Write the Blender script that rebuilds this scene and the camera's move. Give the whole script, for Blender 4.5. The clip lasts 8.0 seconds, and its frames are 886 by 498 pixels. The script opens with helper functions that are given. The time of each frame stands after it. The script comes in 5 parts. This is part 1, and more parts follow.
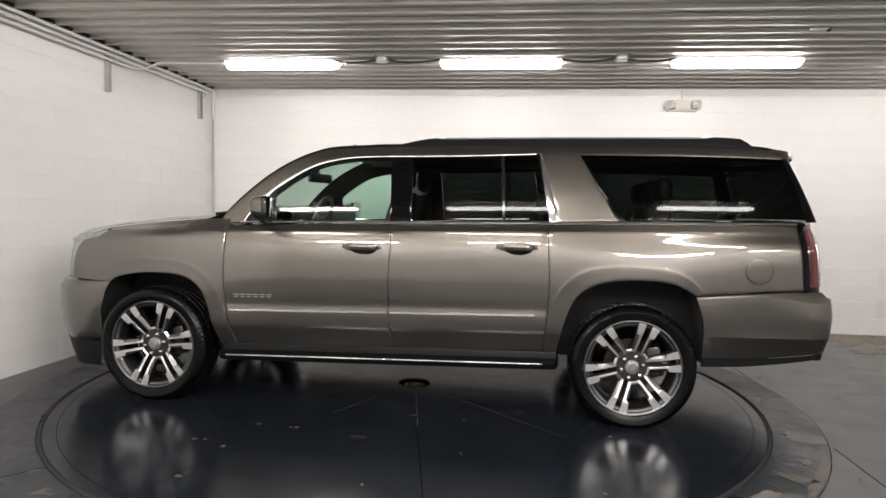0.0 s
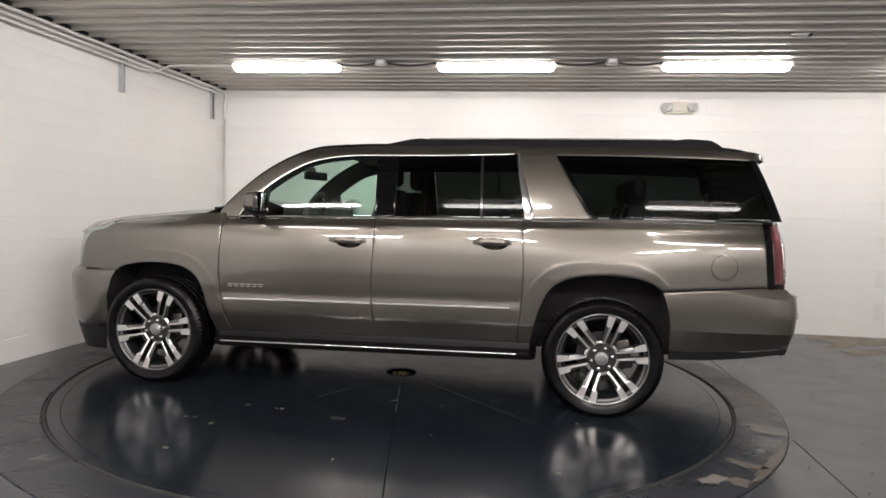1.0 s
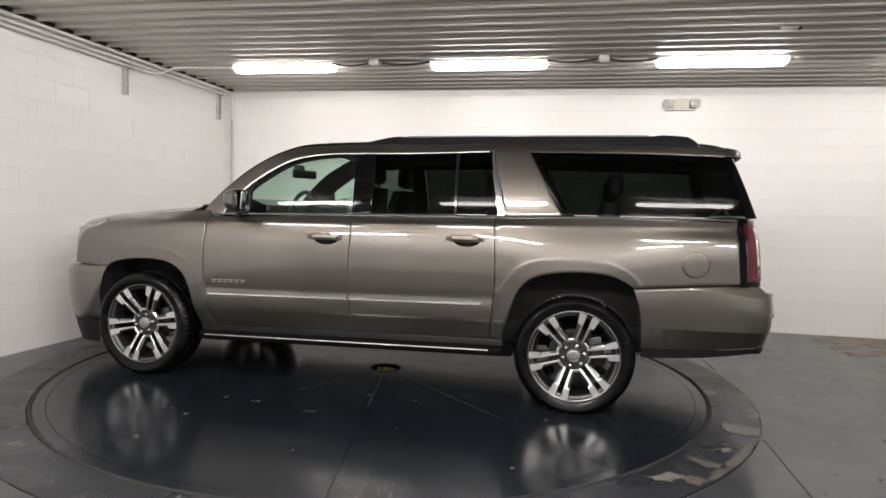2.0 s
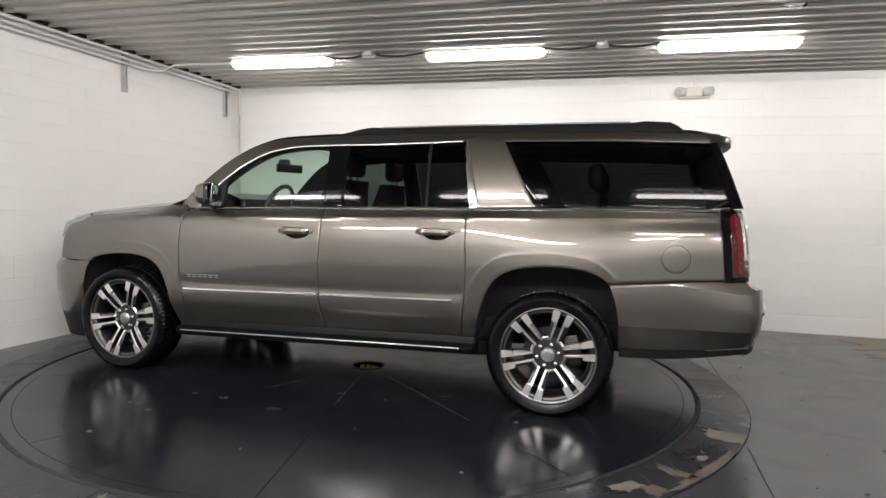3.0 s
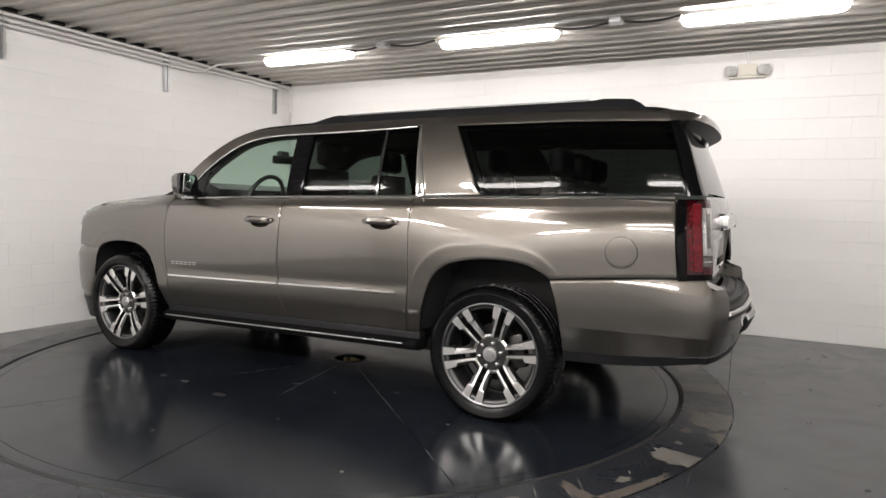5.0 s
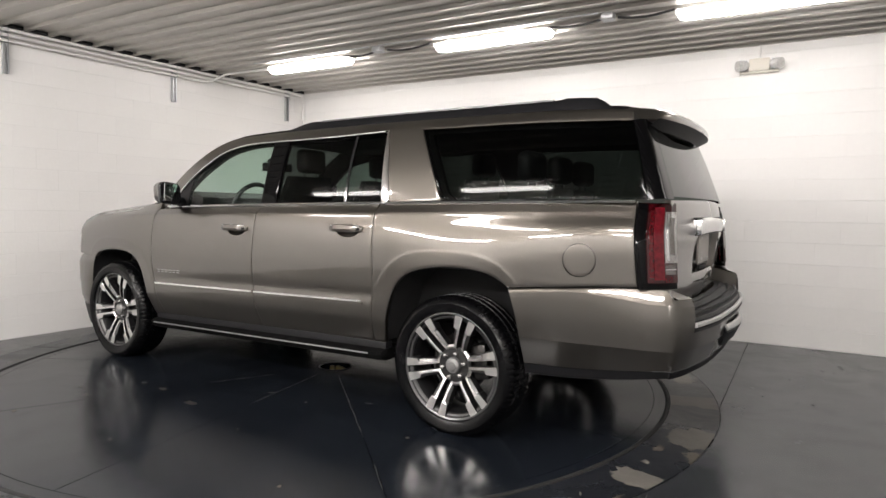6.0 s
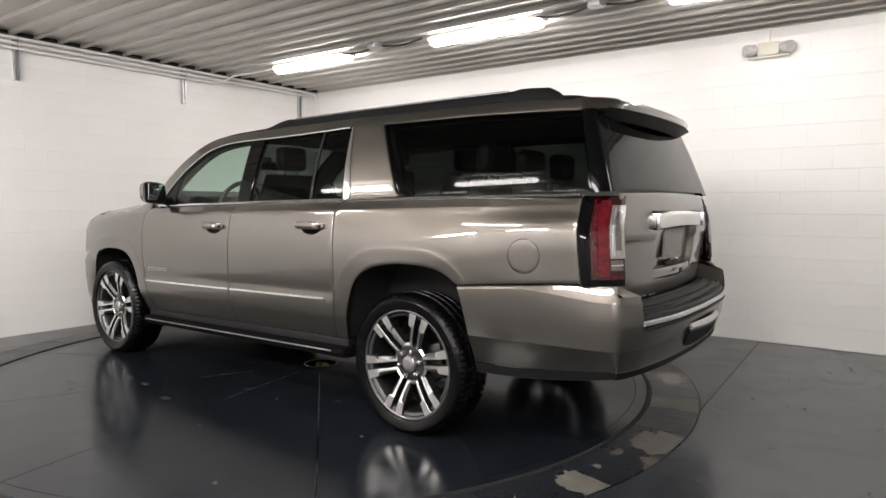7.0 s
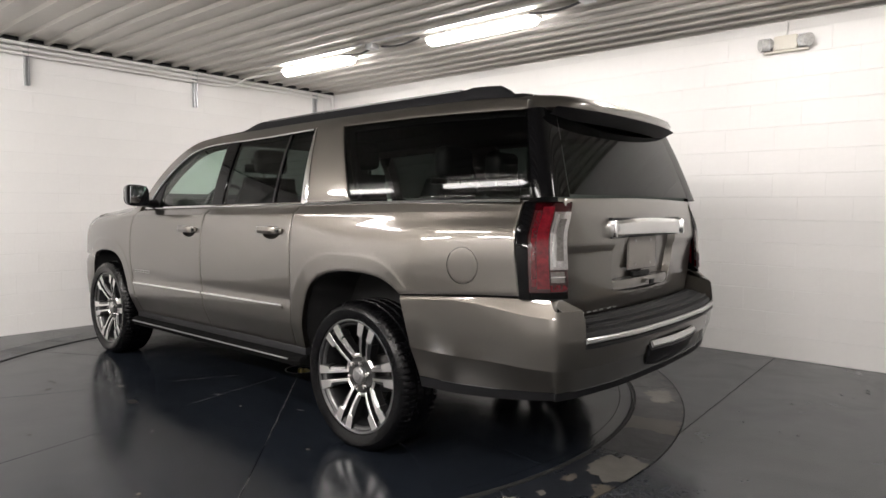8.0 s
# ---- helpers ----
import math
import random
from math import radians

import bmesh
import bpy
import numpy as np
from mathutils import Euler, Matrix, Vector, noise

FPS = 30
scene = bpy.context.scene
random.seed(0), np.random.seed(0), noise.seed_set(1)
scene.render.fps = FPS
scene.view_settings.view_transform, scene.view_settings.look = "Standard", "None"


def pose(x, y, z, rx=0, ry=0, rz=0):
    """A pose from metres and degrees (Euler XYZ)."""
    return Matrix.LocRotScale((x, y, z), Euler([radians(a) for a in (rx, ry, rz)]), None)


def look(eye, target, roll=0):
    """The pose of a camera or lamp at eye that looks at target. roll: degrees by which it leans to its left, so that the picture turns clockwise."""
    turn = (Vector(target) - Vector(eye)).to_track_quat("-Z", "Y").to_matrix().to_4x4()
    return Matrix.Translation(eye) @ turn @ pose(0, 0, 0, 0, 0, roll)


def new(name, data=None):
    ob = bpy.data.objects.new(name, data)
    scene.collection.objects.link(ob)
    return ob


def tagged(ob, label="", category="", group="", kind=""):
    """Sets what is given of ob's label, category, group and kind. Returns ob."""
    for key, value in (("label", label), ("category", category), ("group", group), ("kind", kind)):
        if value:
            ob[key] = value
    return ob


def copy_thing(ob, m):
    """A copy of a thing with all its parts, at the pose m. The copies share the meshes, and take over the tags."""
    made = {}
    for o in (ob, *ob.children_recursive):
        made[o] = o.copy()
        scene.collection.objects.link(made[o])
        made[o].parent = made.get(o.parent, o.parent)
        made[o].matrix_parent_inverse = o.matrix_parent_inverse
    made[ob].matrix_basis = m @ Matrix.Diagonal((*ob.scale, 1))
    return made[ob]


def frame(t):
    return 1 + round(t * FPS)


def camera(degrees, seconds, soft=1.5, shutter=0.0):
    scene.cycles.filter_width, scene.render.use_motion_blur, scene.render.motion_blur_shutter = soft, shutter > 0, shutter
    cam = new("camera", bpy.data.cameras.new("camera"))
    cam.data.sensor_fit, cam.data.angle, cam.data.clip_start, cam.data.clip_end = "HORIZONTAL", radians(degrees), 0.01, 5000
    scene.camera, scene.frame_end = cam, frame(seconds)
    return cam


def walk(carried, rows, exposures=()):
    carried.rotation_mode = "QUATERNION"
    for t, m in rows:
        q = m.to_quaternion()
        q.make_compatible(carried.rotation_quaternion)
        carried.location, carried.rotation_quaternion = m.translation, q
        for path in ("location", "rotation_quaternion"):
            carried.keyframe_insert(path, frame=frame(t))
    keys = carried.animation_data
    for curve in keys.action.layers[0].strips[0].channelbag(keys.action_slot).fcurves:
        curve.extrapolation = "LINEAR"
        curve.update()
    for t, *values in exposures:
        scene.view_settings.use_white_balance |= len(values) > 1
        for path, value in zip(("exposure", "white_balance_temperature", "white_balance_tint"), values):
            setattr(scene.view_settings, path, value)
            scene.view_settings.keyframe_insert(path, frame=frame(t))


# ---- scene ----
from mathutils import geometry

cam = camera(70.2, 8.0)
PATH = [
    (0, (0.921, -5.078, 1.362), (0.672, -3.098, 1.245), 1.1),
    (0.5, (1.07, -5.153, 1.332), (0.781, -3.176, 1.223), 1.2),
    (1, (1.247, -5.258, 1.338), (0.924, -3.288, 1.222), 1.7),
    (1.5, (1.463, -5.284, 1.343), (1.089, -3.323, 1.224), 1.8),
    (3, (2.093, -4.948, 1.305), (1.537, -3.031, 1.176), 1.3),
    (3.5, (2.398, -4.807, 1.299), (1.738, -2.924, 1.166), 1.4),
    (4, (2.611, -4.646, 1.262), (1.864, -2.795, 1.132), 1.7),
    (5.5, (3.294, -4.165, 1.259), (2.296, -2.437, 1.122), 1.1),
    (6, (3.465, -3.985, 1.281), (2.409, -2.292, 1.152), 0.8),
    (6.5, (3.698, -3.816, 1.285), (2.574, -2.168, 1.144), 0.4),
    (7, (3.876, -3.627, 1.28), (2.686, -2.026, 1.139), 0.1),
    (7.5, (4.023, -3.395, 1.299), (2.767, -1.845, 1.173), -0.3),
    (8, (4.193, -3.15, 1.298), (2.872, -1.654, 1.163), 0.4),
]
walk(cam, [(t, look(eye, target, roll)) for t, eye, target, roll in PATH], ((0, 0.01), (3, 0.02), (5.5, 0.09), (8, 0.13)))

# ---- world and light ----
world = bpy.data.worlds.new("world")
scene.world = world
world.use_nodes = True
world.node_tree.nodes["Background"].inputs[0].default_value = (0.9, 0.95, 1.0, 1)
world.node_tree.nodes["Background"].inputs[1].default_value = 0.02
# same lamp type; output differs by row only to balance car and walls
LAMP_POWER = 58.0
FAR_POWER = 154.0
ROW_POWER = 32.0


# ---- materials ----
def material(name, colour, rough=0.5, metal=0.0, coat=0.0, vary=0.12, scale=3.0, fine=60.0, bump=0.0, bump_scale=120.0,
             rough_vary=0.0, piece=0.0, coat_rough=0.03, spec=0.5):
    m = bpy.data.materials.new(name)
    m.use_nodes = True
    nt = m.node_tree
    n, l = nt.nodes, nt.links
    b = n["Principled BSDF"]
    b.inputs["Roughness"].default_value = rough
    b.inputs["Metallic"].default_value = metal
    b.inputs["Coat Weight"].default_value = coat
    b.inputs["Coat Roughness"].default_value = coat_rough
    b.inputs["Specular IOR Level"].default_value = spec
    tc = n.new("ShaderNodeTexCoord")
    n1 = n.new("ShaderNodeTexNoise")
    n1.inputs["Scale"].default_value = scale
    n1.inputs["Detail"].default_value = 6
    n2 = n.new("ShaderNodeTexNoise")
    n2.inputs["Scale"].default_value = fine
    n2.inputs["Detail"].default_value = 4
    l.new(tc.outputs["Object"], n1.inputs["Vector"])
    l.new(tc.outputs["Object"], n2.inputs["Vector"])
    add = n.new("ShaderNodeMath")
    add.operation = "MULTIPLY_ADD"
    l.new(n2.outputs["Fac"], add.inputs[0])
    add.inputs[1].default_value = 0.35
    l.new(n1.outputs["Fac"], add.inputs[2])
    ramp = n.new("ShaderNodeMapRange")
    ramp.inputs["From Min"].default_value, ramp.inputs["From Max"].default_value = 0.35, 1.0
    ramp.inputs["To Min"].default_value, ramp.inputs["To Max"].default_value = 1 - vary, 1 + vary
    l.new(add.outputs[0], ramp.inputs["Value"])
    last = ramp.outputs["Result"]
    if piece:
        info = n.new("ShaderNodeObjectInfo")
        pr = n.new("ShaderNodeMapRange")
        pr.inputs["To Min"].default_value, pr.inputs["To Max"].default_value = 1 - piece, 1 + piece
        l.new(info.outputs["Random"], pr.inputs["Value"])
        mul = n.new("ShaderNodeMath")
        mul.operation = "MULTIPLY"
        l.new(last, mul.inputs[0])
        l.new(pr.outputs["Result"], mul.inputs[1])
        last = mul.outputs[0]
    mix = n.new("ShaderNodeVectorMath")
    mix.operation = "SCALE"
    mix.inputs[0].default_value = colour[:3]
    l.new(last, mix.inputs["Scale"])
    l.new(mix.outputs[0], b.inputs["Base Color"])
    if rough_vary:
        rr = n.new("ShaderNodeMapRange")
        rr.inputs["From Min"].default_value, rr.inputs["From Max"].default_value = 0.35, 0.95
        rr.inputs["To Min"].default_value, rr.inputs["To Max"].default_value = max(0.02, rough - rough_vary), rough + rough_vary
        l.new(add.outputs[0], rr.inputs["Value"])
        l.new(rr.outputs["Result"], b.inputs["Roughness"])
    if bump:
        n3 = n.new("ShaderNodeTexNoise")
        n3.inputs["Scale"].default_value = bump_scale
        n3.inputs["Detail"].default_value = 3
        l.new(tc.outputs["Object"], n3.inputs["Vector"])
        bp = n.new("ShaderNodeBump")
        bp.inputs["Strength"].default_value = bump
        bp.inputs["Distance"].default_value = 0.004
        l.new(n3.outputs["Fac"], bp.inputs["Height"])
        l.new(bp.outputs["Normal"], b.inputs["Normal"])
    return m


def glowing(name, colour, power):
    m = bpy.data.materials.new(name)
    m.use_nodes = True
    b = m.node_tree.nodes["Principled BSDF"]
    b.inputs["Base Color"].default_value = (0.9, 0.9, 0.9, 1)
    b.inputs["Emission Color"].default_value = (*colour, 1)
    b.inputs["Emission Strength"].default_value = power
    return m


def pane(name, tint, ior=1.5):
    """A thin sheet of glass: tinted clear, with a mirror gloss on top."""
    m = bpy.data.materials.new(name)
    m.use_nodes = True
    n, l = m.node_tree.nodes, m.node_tree.links
    n.remove(n["Principled BSDF"])
    out = n["Material Output"]
    clear = n.new("ShaderNodeBsdfTransparent")
    clear.inputs[0].default_value = (*tint, 1)
    gloss = n.new("ShaderNodeBsdfGlossy")
    gloss.inputs["Roughness"].default_value = 0.03
    lw = n.new("ShaderNodeLayerWeight")
    lw.inputs["Blend"].default_value = 0.5
    pw = n.new("ShaderNodeMath")
    pw.operation = "POWER"
    l.new(lw.outputs["Facing"], pw.inputs[0])
    pw.inputs[1].default_value = 5.0
    fr = n.new("ShaderNodeMath")
    fr.operation = "MULTIPLY_ADD"
    f0 = ((ior - 1) / (ior + 1)) ** 2
    l.new(pw.outputs[0], fr.inputs[0])
    fr.inputs[1].default_value, fr.inputs[2].default_value = 1 - f0, f0
    mx = n.new("ShaderNodeMixShader")
    l.new(fr.outputs[0], mx.inputs[0])
    l.new(clear.outputs[0], mx.inputs[1])
    l.new(gloss.outputs[0], mx.inputs[2])
    l.new(mx.outputs[0], out.inputs["Surface"])
    return m


WALL_PAINT = material("wall_paint", (0.83, 0.82, 0.80), 0.42, vary=0.035, scale=0.9, fine=25, bump=0.3, bump_scale=38, piece=0.008)
# greys of the two unseen walls, set for how bright the car's sides reflect
GREY_WALL = material("unseen_front_grey", (0.55, 0.546, 0.535), 0.5, vary=0.06, scale=0.9, fine=25)
END_WALL = material("unseen_end_grey", (0.50, 0.495, 0.485), 0.6, vary=0.15, scale=0.8, fine=20)
MORTAR = material("painted_mortar", (0.79, 0.78, 0.76), 0.6, vary=0.06, bump=0.3)
DECK = material("galvanised_deck", (0.51, 0.49, 0.455), 0.33, metal=0.42, vary=0.10, scale=1.6, fine=18, rough_vary=0.06)
WHITE_METAL = material("white_enamel", (0.78, 0.77, 0.74), 0.35, vary=0.05)
CONDUIT = material("painted_conduit", (0.82, 0.81, 0.79), 0.4, vary=0.06)
ZINC = material("zinc_strut", (0.52, 0.53, 0.54), 0.38, metal=0.7, vary=0.12, scale=12)
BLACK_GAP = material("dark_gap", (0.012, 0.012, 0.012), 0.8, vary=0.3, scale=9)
LAMP_GLOW = glowing("lamp_diffuser", (1.0, 0.946, 0.922), LAMP_POWER)
# boosted for the unseen far row, dimmed for the row in view
FAR_GLOW = glowing("boosted_lamp_diffuser", (1.0, 0.946, 0.922), FAR_POWER)
ROW_GLOW = glowing("dimmed_lamp_diffuser", (1.0, 0.946, 0.922), ROW_POWER)
BEIGE = material("ivory_plastic", (0.66, 0.63, 0.55), 0.45, vary=0.05)
LENS = material("ribbed_lens", (0.55, 0.55, 0.53), 0.2, vary=0.25, scale=60)


def painted_floor(name, colour, rough, worn, worn_amount, worn_scale=2.2, bump=0.06, spec=0.5):
    """Epoxy floor paint, scuffed, with bare concrete where it has flaked."""
    m = bpy.data.materials.new(name)
    m.use_nodes = True
    n, l = m.node_tree.nodes, m.node_tree.links
    b = n["Principled BSDF"]
    tc = n.new("ShaderNodeTexCoord")

    def noise_at(scale, detail=6, rough_=0.55, distort=0.0, off=0.0):
        mp = n.new("ShaderNodeMapping")
        mp.inputs["Location"].default_value = (off, off * 1.7, 0)
        l.new(tc.outputs["Object"], mp.inputs["Vector"])
        t = n.new("ShaderNodeTexNoise")
        t.inputs["Scale"].default_value, t.inputs["Detail"].default_value = scale, detail
        t.inputs["Roughness"].default_value, t.inputs["Distortion"].default_value = rough_, distort
        l.new(mp.outputs[0], t.inputs["Vector"])
        return t.outputs["Fac"]

    def ramp(src, a, c, lo, hi):
        r = n.new("ShaderNodeMapRange")
        r.inputs["From Min"].default_value, r.inputs["From Max"].default_value = a, c
        r.inputs["To Min"].default_value, r.inputs["To Max"].default_value = lo, hi
        l.new(src, r.inputs["Value"])
        return r.outputs["Result"]

    b.inputs["Specular IOR Level"].default_value = spec
    cloud = ramp(noise_at(1.1), 0.3, 0.7, 0.75, 1.3)
    grain = ramp(noise_at(38), 0.3, 0.7, 0.88, 1.12)
    mul = n.new("ShaderNodeMath")
    mul.operation = "MULTIPLY"
    l.new(cloud, mul.inputs[0])
    l.new(grain, mul.inputs[1])
    sc = n.new("ShaderNodeVectorMath")
    sc.operation = "SCALE"
    sc.inputs[0].default_value = colour
    l.new(mul.outputs[0], sc.inputs["Scale"])
    flake = ramp(noise_at(worn_scale, 8, 0.6, 0.6, 4.3), 1 - worn_amount, 1.012 - worn_amount, 0, 1)
    spots = ramp(noise_at(9, 3, 0.5, 0.3, 9.1), 0.74, 0.76, 0, 0.5)
    mx0 = n.new("ShaderNodeMath")
    mx0.operation = "MAXIMUM"
    l.new(flake, mx0.inputs[0])
    l.new(spots, mx0.inputs[1])
    mix = n.new("ShaderNodeMix")
    mix.data_type = "RGBA"
    l.new(mx0.outputs[0], mix.inputs["Factor"])
    l.new(sc.outputs[0], mix.inputs["A"])
    mix.inputs["B"].default_value = (*worn, 1)
    l.new(mix.outputs["Result"], b.inputs["Base Color"])
    scuff = ramp(noise_at(2.7, 8, 0.65, 0.8, 2.0), 0.35, 0.7, rough * 0.8, rough * 1.45)
    l.new(scuff, b.inputs["Roughness"])
    bp = n.new("ShaderNodeBump")
    bp.inputs["Strength"].default_value, bp.inputs["Distance"].default_value = bump, 0.01
    l.new(noise_at(7, 5, 0.5), bp.inputs["Height"])
    l.new(bp.outputs[0], b.inputs["Normal"])
    return m


FLOOR_PAINT = painted_floor("floor_paint", (0.034, 0.037, 0.041), 0.20, (0.040, 0.042, 0.044), 0.24, 1.3, bump=0.03, spec=0.42)
RING_PAINT = painted_floor("ring_paint", (0.016, 0.018, 0.022), 0.28, (0.10, 0.088, 0.070), 0.33, 2.6, spec=0.36)
RING_GREY = painted_floor("grey_ring_paint", (0.042, 0.042, 0.043), 0.36, (0.11, 0.098, 0.082), 0.36, 3.1, spec=0.35)
TABLE_PAINT = painted_floor("turntable_paint", (0.0088, 0.0110, 0.0150), 0.170, (0.06, 0.058, 0.053), 0.24, bump=0.035, spec=0.36)


# ---- building helpers ----
def part(name, bm, mat, parent=None, label="", sharp=35, smooth=True, m=None):
    """Links a bmesh as one mesh object, under a thing or a part where one is given."""
    me = bpy.data.meshes.new(name)
    bm.to_mesh(me)
    bm.free()
    for mt in (mat if isinstance(mat, (list, tuple)) else [mat]):
        me.materials.append(mt)
    if smooth:
        me.polygons.foreach_set("use_smooth", [True] * len(me.polygons))
        me.set_sharp_from_angle(angle=radians(sharp))
    ob = new(name, me)
    if m is not None:
        ob.matrix_world = m
    if parent is not None:
        ob.parent = parent
    if label:
        tagged(ob, label)
    return ob


def thing(name, label, category, m=None, group="", kind=""):
    ob = new(name)
    ob.empty_display_size = 0.1
    if m is not None:
        ob.matrix_world = m
    return tagged(ob, label, category, group, kind)


def box(bm, x0, x1, y0, y1, z0, z1, bevel=0.0, seg=2):
    vs = [bm.verts.new(p) for p in ((x0, y0, z0), (x1, y0, z0), (x1, y1, z0), (x0, y1, z0), (x0, y0, z1), (x1, y0, z1), (x1, y1, z1), (x0, y1, z1))]
    fs = [bm.faces.new([vs[i] for i in q]) for q in ((3, 2, 1, 0), (4, 5, 6, 7), (0, 1, 5, 4), (1, 2, 6, 5), (2, 3, 7, 6), (3, 0, 4, 7))]
    if bevel:
        es = list({e for f in fs for e in f.edges})
        bmesh.ops.bevel(bm, geom=es, offset=bevel, segments=seg, affect="EDGES", profile=0.5)
    return bm


def boxed(*a, **k):
    return box(bmesh.new(), *a, **k)


def tube(bm, pts, r, n=10, caps=True):
    """A round rod along a polyline; r may be a number or one radius a point."""
    pts = [Vector(p) for p in pts]
    rings = []
    up = Vector((0, 0, 1))
    for i, p in enumerate(pts):
        d = (pts[min(i + 1, len(pts) - 1)] - pts[max(i - 1, 0)]).normalized()
        a = d.cross(up)
        a = d.cross(Vector((1, 0, 0))) if a.length < 1e-3 else a
        a.normalize()
        b = d.cross(a).normalized()
        rr = r if isinstance(r, (int, float)) else r[i]
        rings.append([bm.verts.new(p + (a * math.cos(t) + b * math.sin(t)) * rr) for t in (2 * math.pi * k / n for k in range(n))])
    for q, w in zip(rings, rings[1:]):
        for k in range(n):
            bm.faces.new((q[k], q[(k + 1) % n], w[(k + 1) % n], w[k]))
    if caps:
        bm.faces.new(rings[0][::-1])
        bm.faces.new(rings[-1])
    bmesh.ops.recalc_face_normals(bm, faces=bm.faces)
    return bm


def grid(bm, fn, us, vs, flip=False, wrap=False):
    """A sheet of quads: fn(u, v) gives the place."""
    rows = [[bm.verts.new(fn(u, v)) for v in vs] for u in us]
    nu = len(us)
    for i in range(nu if wrap else nu - 1):
        a, b = rows[i], rows[(i + 1) % nu]
        for j in range(len(vs) - 1):
            f = (a[j], b[j], b[j + 1], a[j + 1])
            bm.faces.new(f[::-1] if flip else f)
    return rows


def span(a, b, n):
    return [a + (b - a) * i / n for i in range(n + 1)]


def curve(xs, ys):
    """A smooth line through the given stops (cubic, no overshoot)."""
    n = len(xs)
    d = [(ys[i + 1] - ys[i]) / (xs[i + 1] - xs[i]) for i in range(n - 1)]
    m = [d[0]] + [0.0 if d[i - 1] * d[i] <= 0 else 2 * d[i - 1] * d[i] / (d[i - 1] + d[i]) for i in range(1, n - 1)] + [d[-1]]

    def f(x):
        if x <= xs[0]:
            return ys[0] + m[0] * (x - xs[0])
        if x >= xs[-1]:
            return ys[-1] + m[-1] * (x - xs[-1])
        i = max(k for k in range(n - 1) if xs[k] <= x)
        h = xs[i + 1] - xs[i]
        t = (x - xs[i]) / h
        return ((2 * t ** 3 - 3 * t * t + 1) * ys[i] + (t ** 3 - 2 * t * t + t) * h * m[i]
                + (3 * t * t - 2 * t ** 3) * ys[i + 1] + (t ** 3 - t * t) * h * m[i + 1])
    return f


def smooth(a, b, x):
    t = min(1.0, max(0.0, (x - a) / (b - a)))
    return t * t * (3 - 2 * t)


# ---- the room: its corner at the origin, back wall along x, left wall along -y ----
ROOM = pose(-3.10, 2.70, 0, 0, 0, 1.45)
LEFT = pose(-3.09, 2.70, 0, 0, 0, 0.4)      # the left wall is not quite square to it
RX, RY, RH = 9.0, -9.4, 2.88
CX, CY = 0.095, -0.19            # centre of the turntable
R_DISC, R_GAP, R_RING = 2.505, 2.537, 2.84


def wall(name, x0, x1, y0, y1, label, m=ROOM):
    return tagged(part(name, boxed(x0, x1, y0, y1, 0, RH + 0.35), MORTAR, m=m, smooth=False), label, "wall", kind="structure")


wall_back = wall("wall_back", -0.2, RX + 0.2, 0.0, 0.2, "white painted concrete block wall behind the car")
wall_left = wall("wall_left", -0.2, 0.0, RY, 0.0, "white painted concrete block wall with conduits along its top", LEFT)
# unseen walls added to close the room; their greys hold back bounced light
wall_right = wall("wall_right", RX, RX + 0.2, RY, 0.0, "unseen end wall, its grey set for the light it returns")
wall_front = wall("wall_front", -0.2, RX + 0.2, RY - 0.2, RY, "unseen front wall, its grey set for its reflection in the car")
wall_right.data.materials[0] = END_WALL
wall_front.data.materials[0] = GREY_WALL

# floor: one sheet with a round pit for the turntable
bm = bmesh.new()
N = 96
inner = [bm.verts.new((CX + R_RING * math.cos(2 * math.pi * k / N), CY + R_RING * math.sin(2 * math.pi * k / N), 0)) for k in range(N)]
c0 = ROOM.inverted() @ Vector((CX, CY, 0))


def to_walls(k):
    a = 2 * math.pi * k / N - radians(1.45)
    dx, dy = math.cos(a), math.sin(a)
    s = min(((RX if dx > 0 else -0.1) - c0.x) / dx if abs(dx) > 1e-6 else 1e9, ((0 if dy > 0 else RY) - c0.y) / dy if abs(dy) > 1e-6 else 1e9)
    return ROOM @ Vector((c0.x + dx * s, c0.y + dy * s, 0))


outer = [bm.verts.new(to_walls(k)) for k in range(N)]
for k in range(N):
    bm.faces.new((inner[k], outer[k], outer[(k + 1) % N], inner[(k + 1) % N]))
low = [bm.verts.new((v.co.x, v.co.y, -0.12)) for v in inner]
for k in range(N):
    bm.faces.new((low[k], inner[k], inner[(k + 1) % N], low[(k + 1) % N]))
bm.faces.new(low)
floor = tagged(part("floor", bm, FLOOR_PAINT, smooth=False), "dark grey painted concrete floor with cracks and scuffs", "floor", kind="structure")

# the long joint in the floor, beside the turntable
bm = bmesh.new()
for xa0, y0, xb0, y1 in ((2.775, 2.86, 2.868, 0.40), (2.795, -1.13, 2.83, -6.4)):
    pts = [(xa0 + (xb0 - xa0) * t + 0.004 * noise.noise((t * 22, y0, 3)), y0 + (y1 - y0) * t, 0.0015) for t in span(0, 1, 40)]
    for (xa, ya, za), (xb, yb, zb) in zip(pts, pts[1:]):
        bm.faces.new([bm.verts.new(p) for p in ((xa - 0.0024, ya, za), (xb - 0.0024, yb, zb), (xb + 0.0024, yb, zb), (xa + 0.0024, ya, za))][::-1])
part("floor_joint", bm, BLACK_GAP, floor, smooth=False)


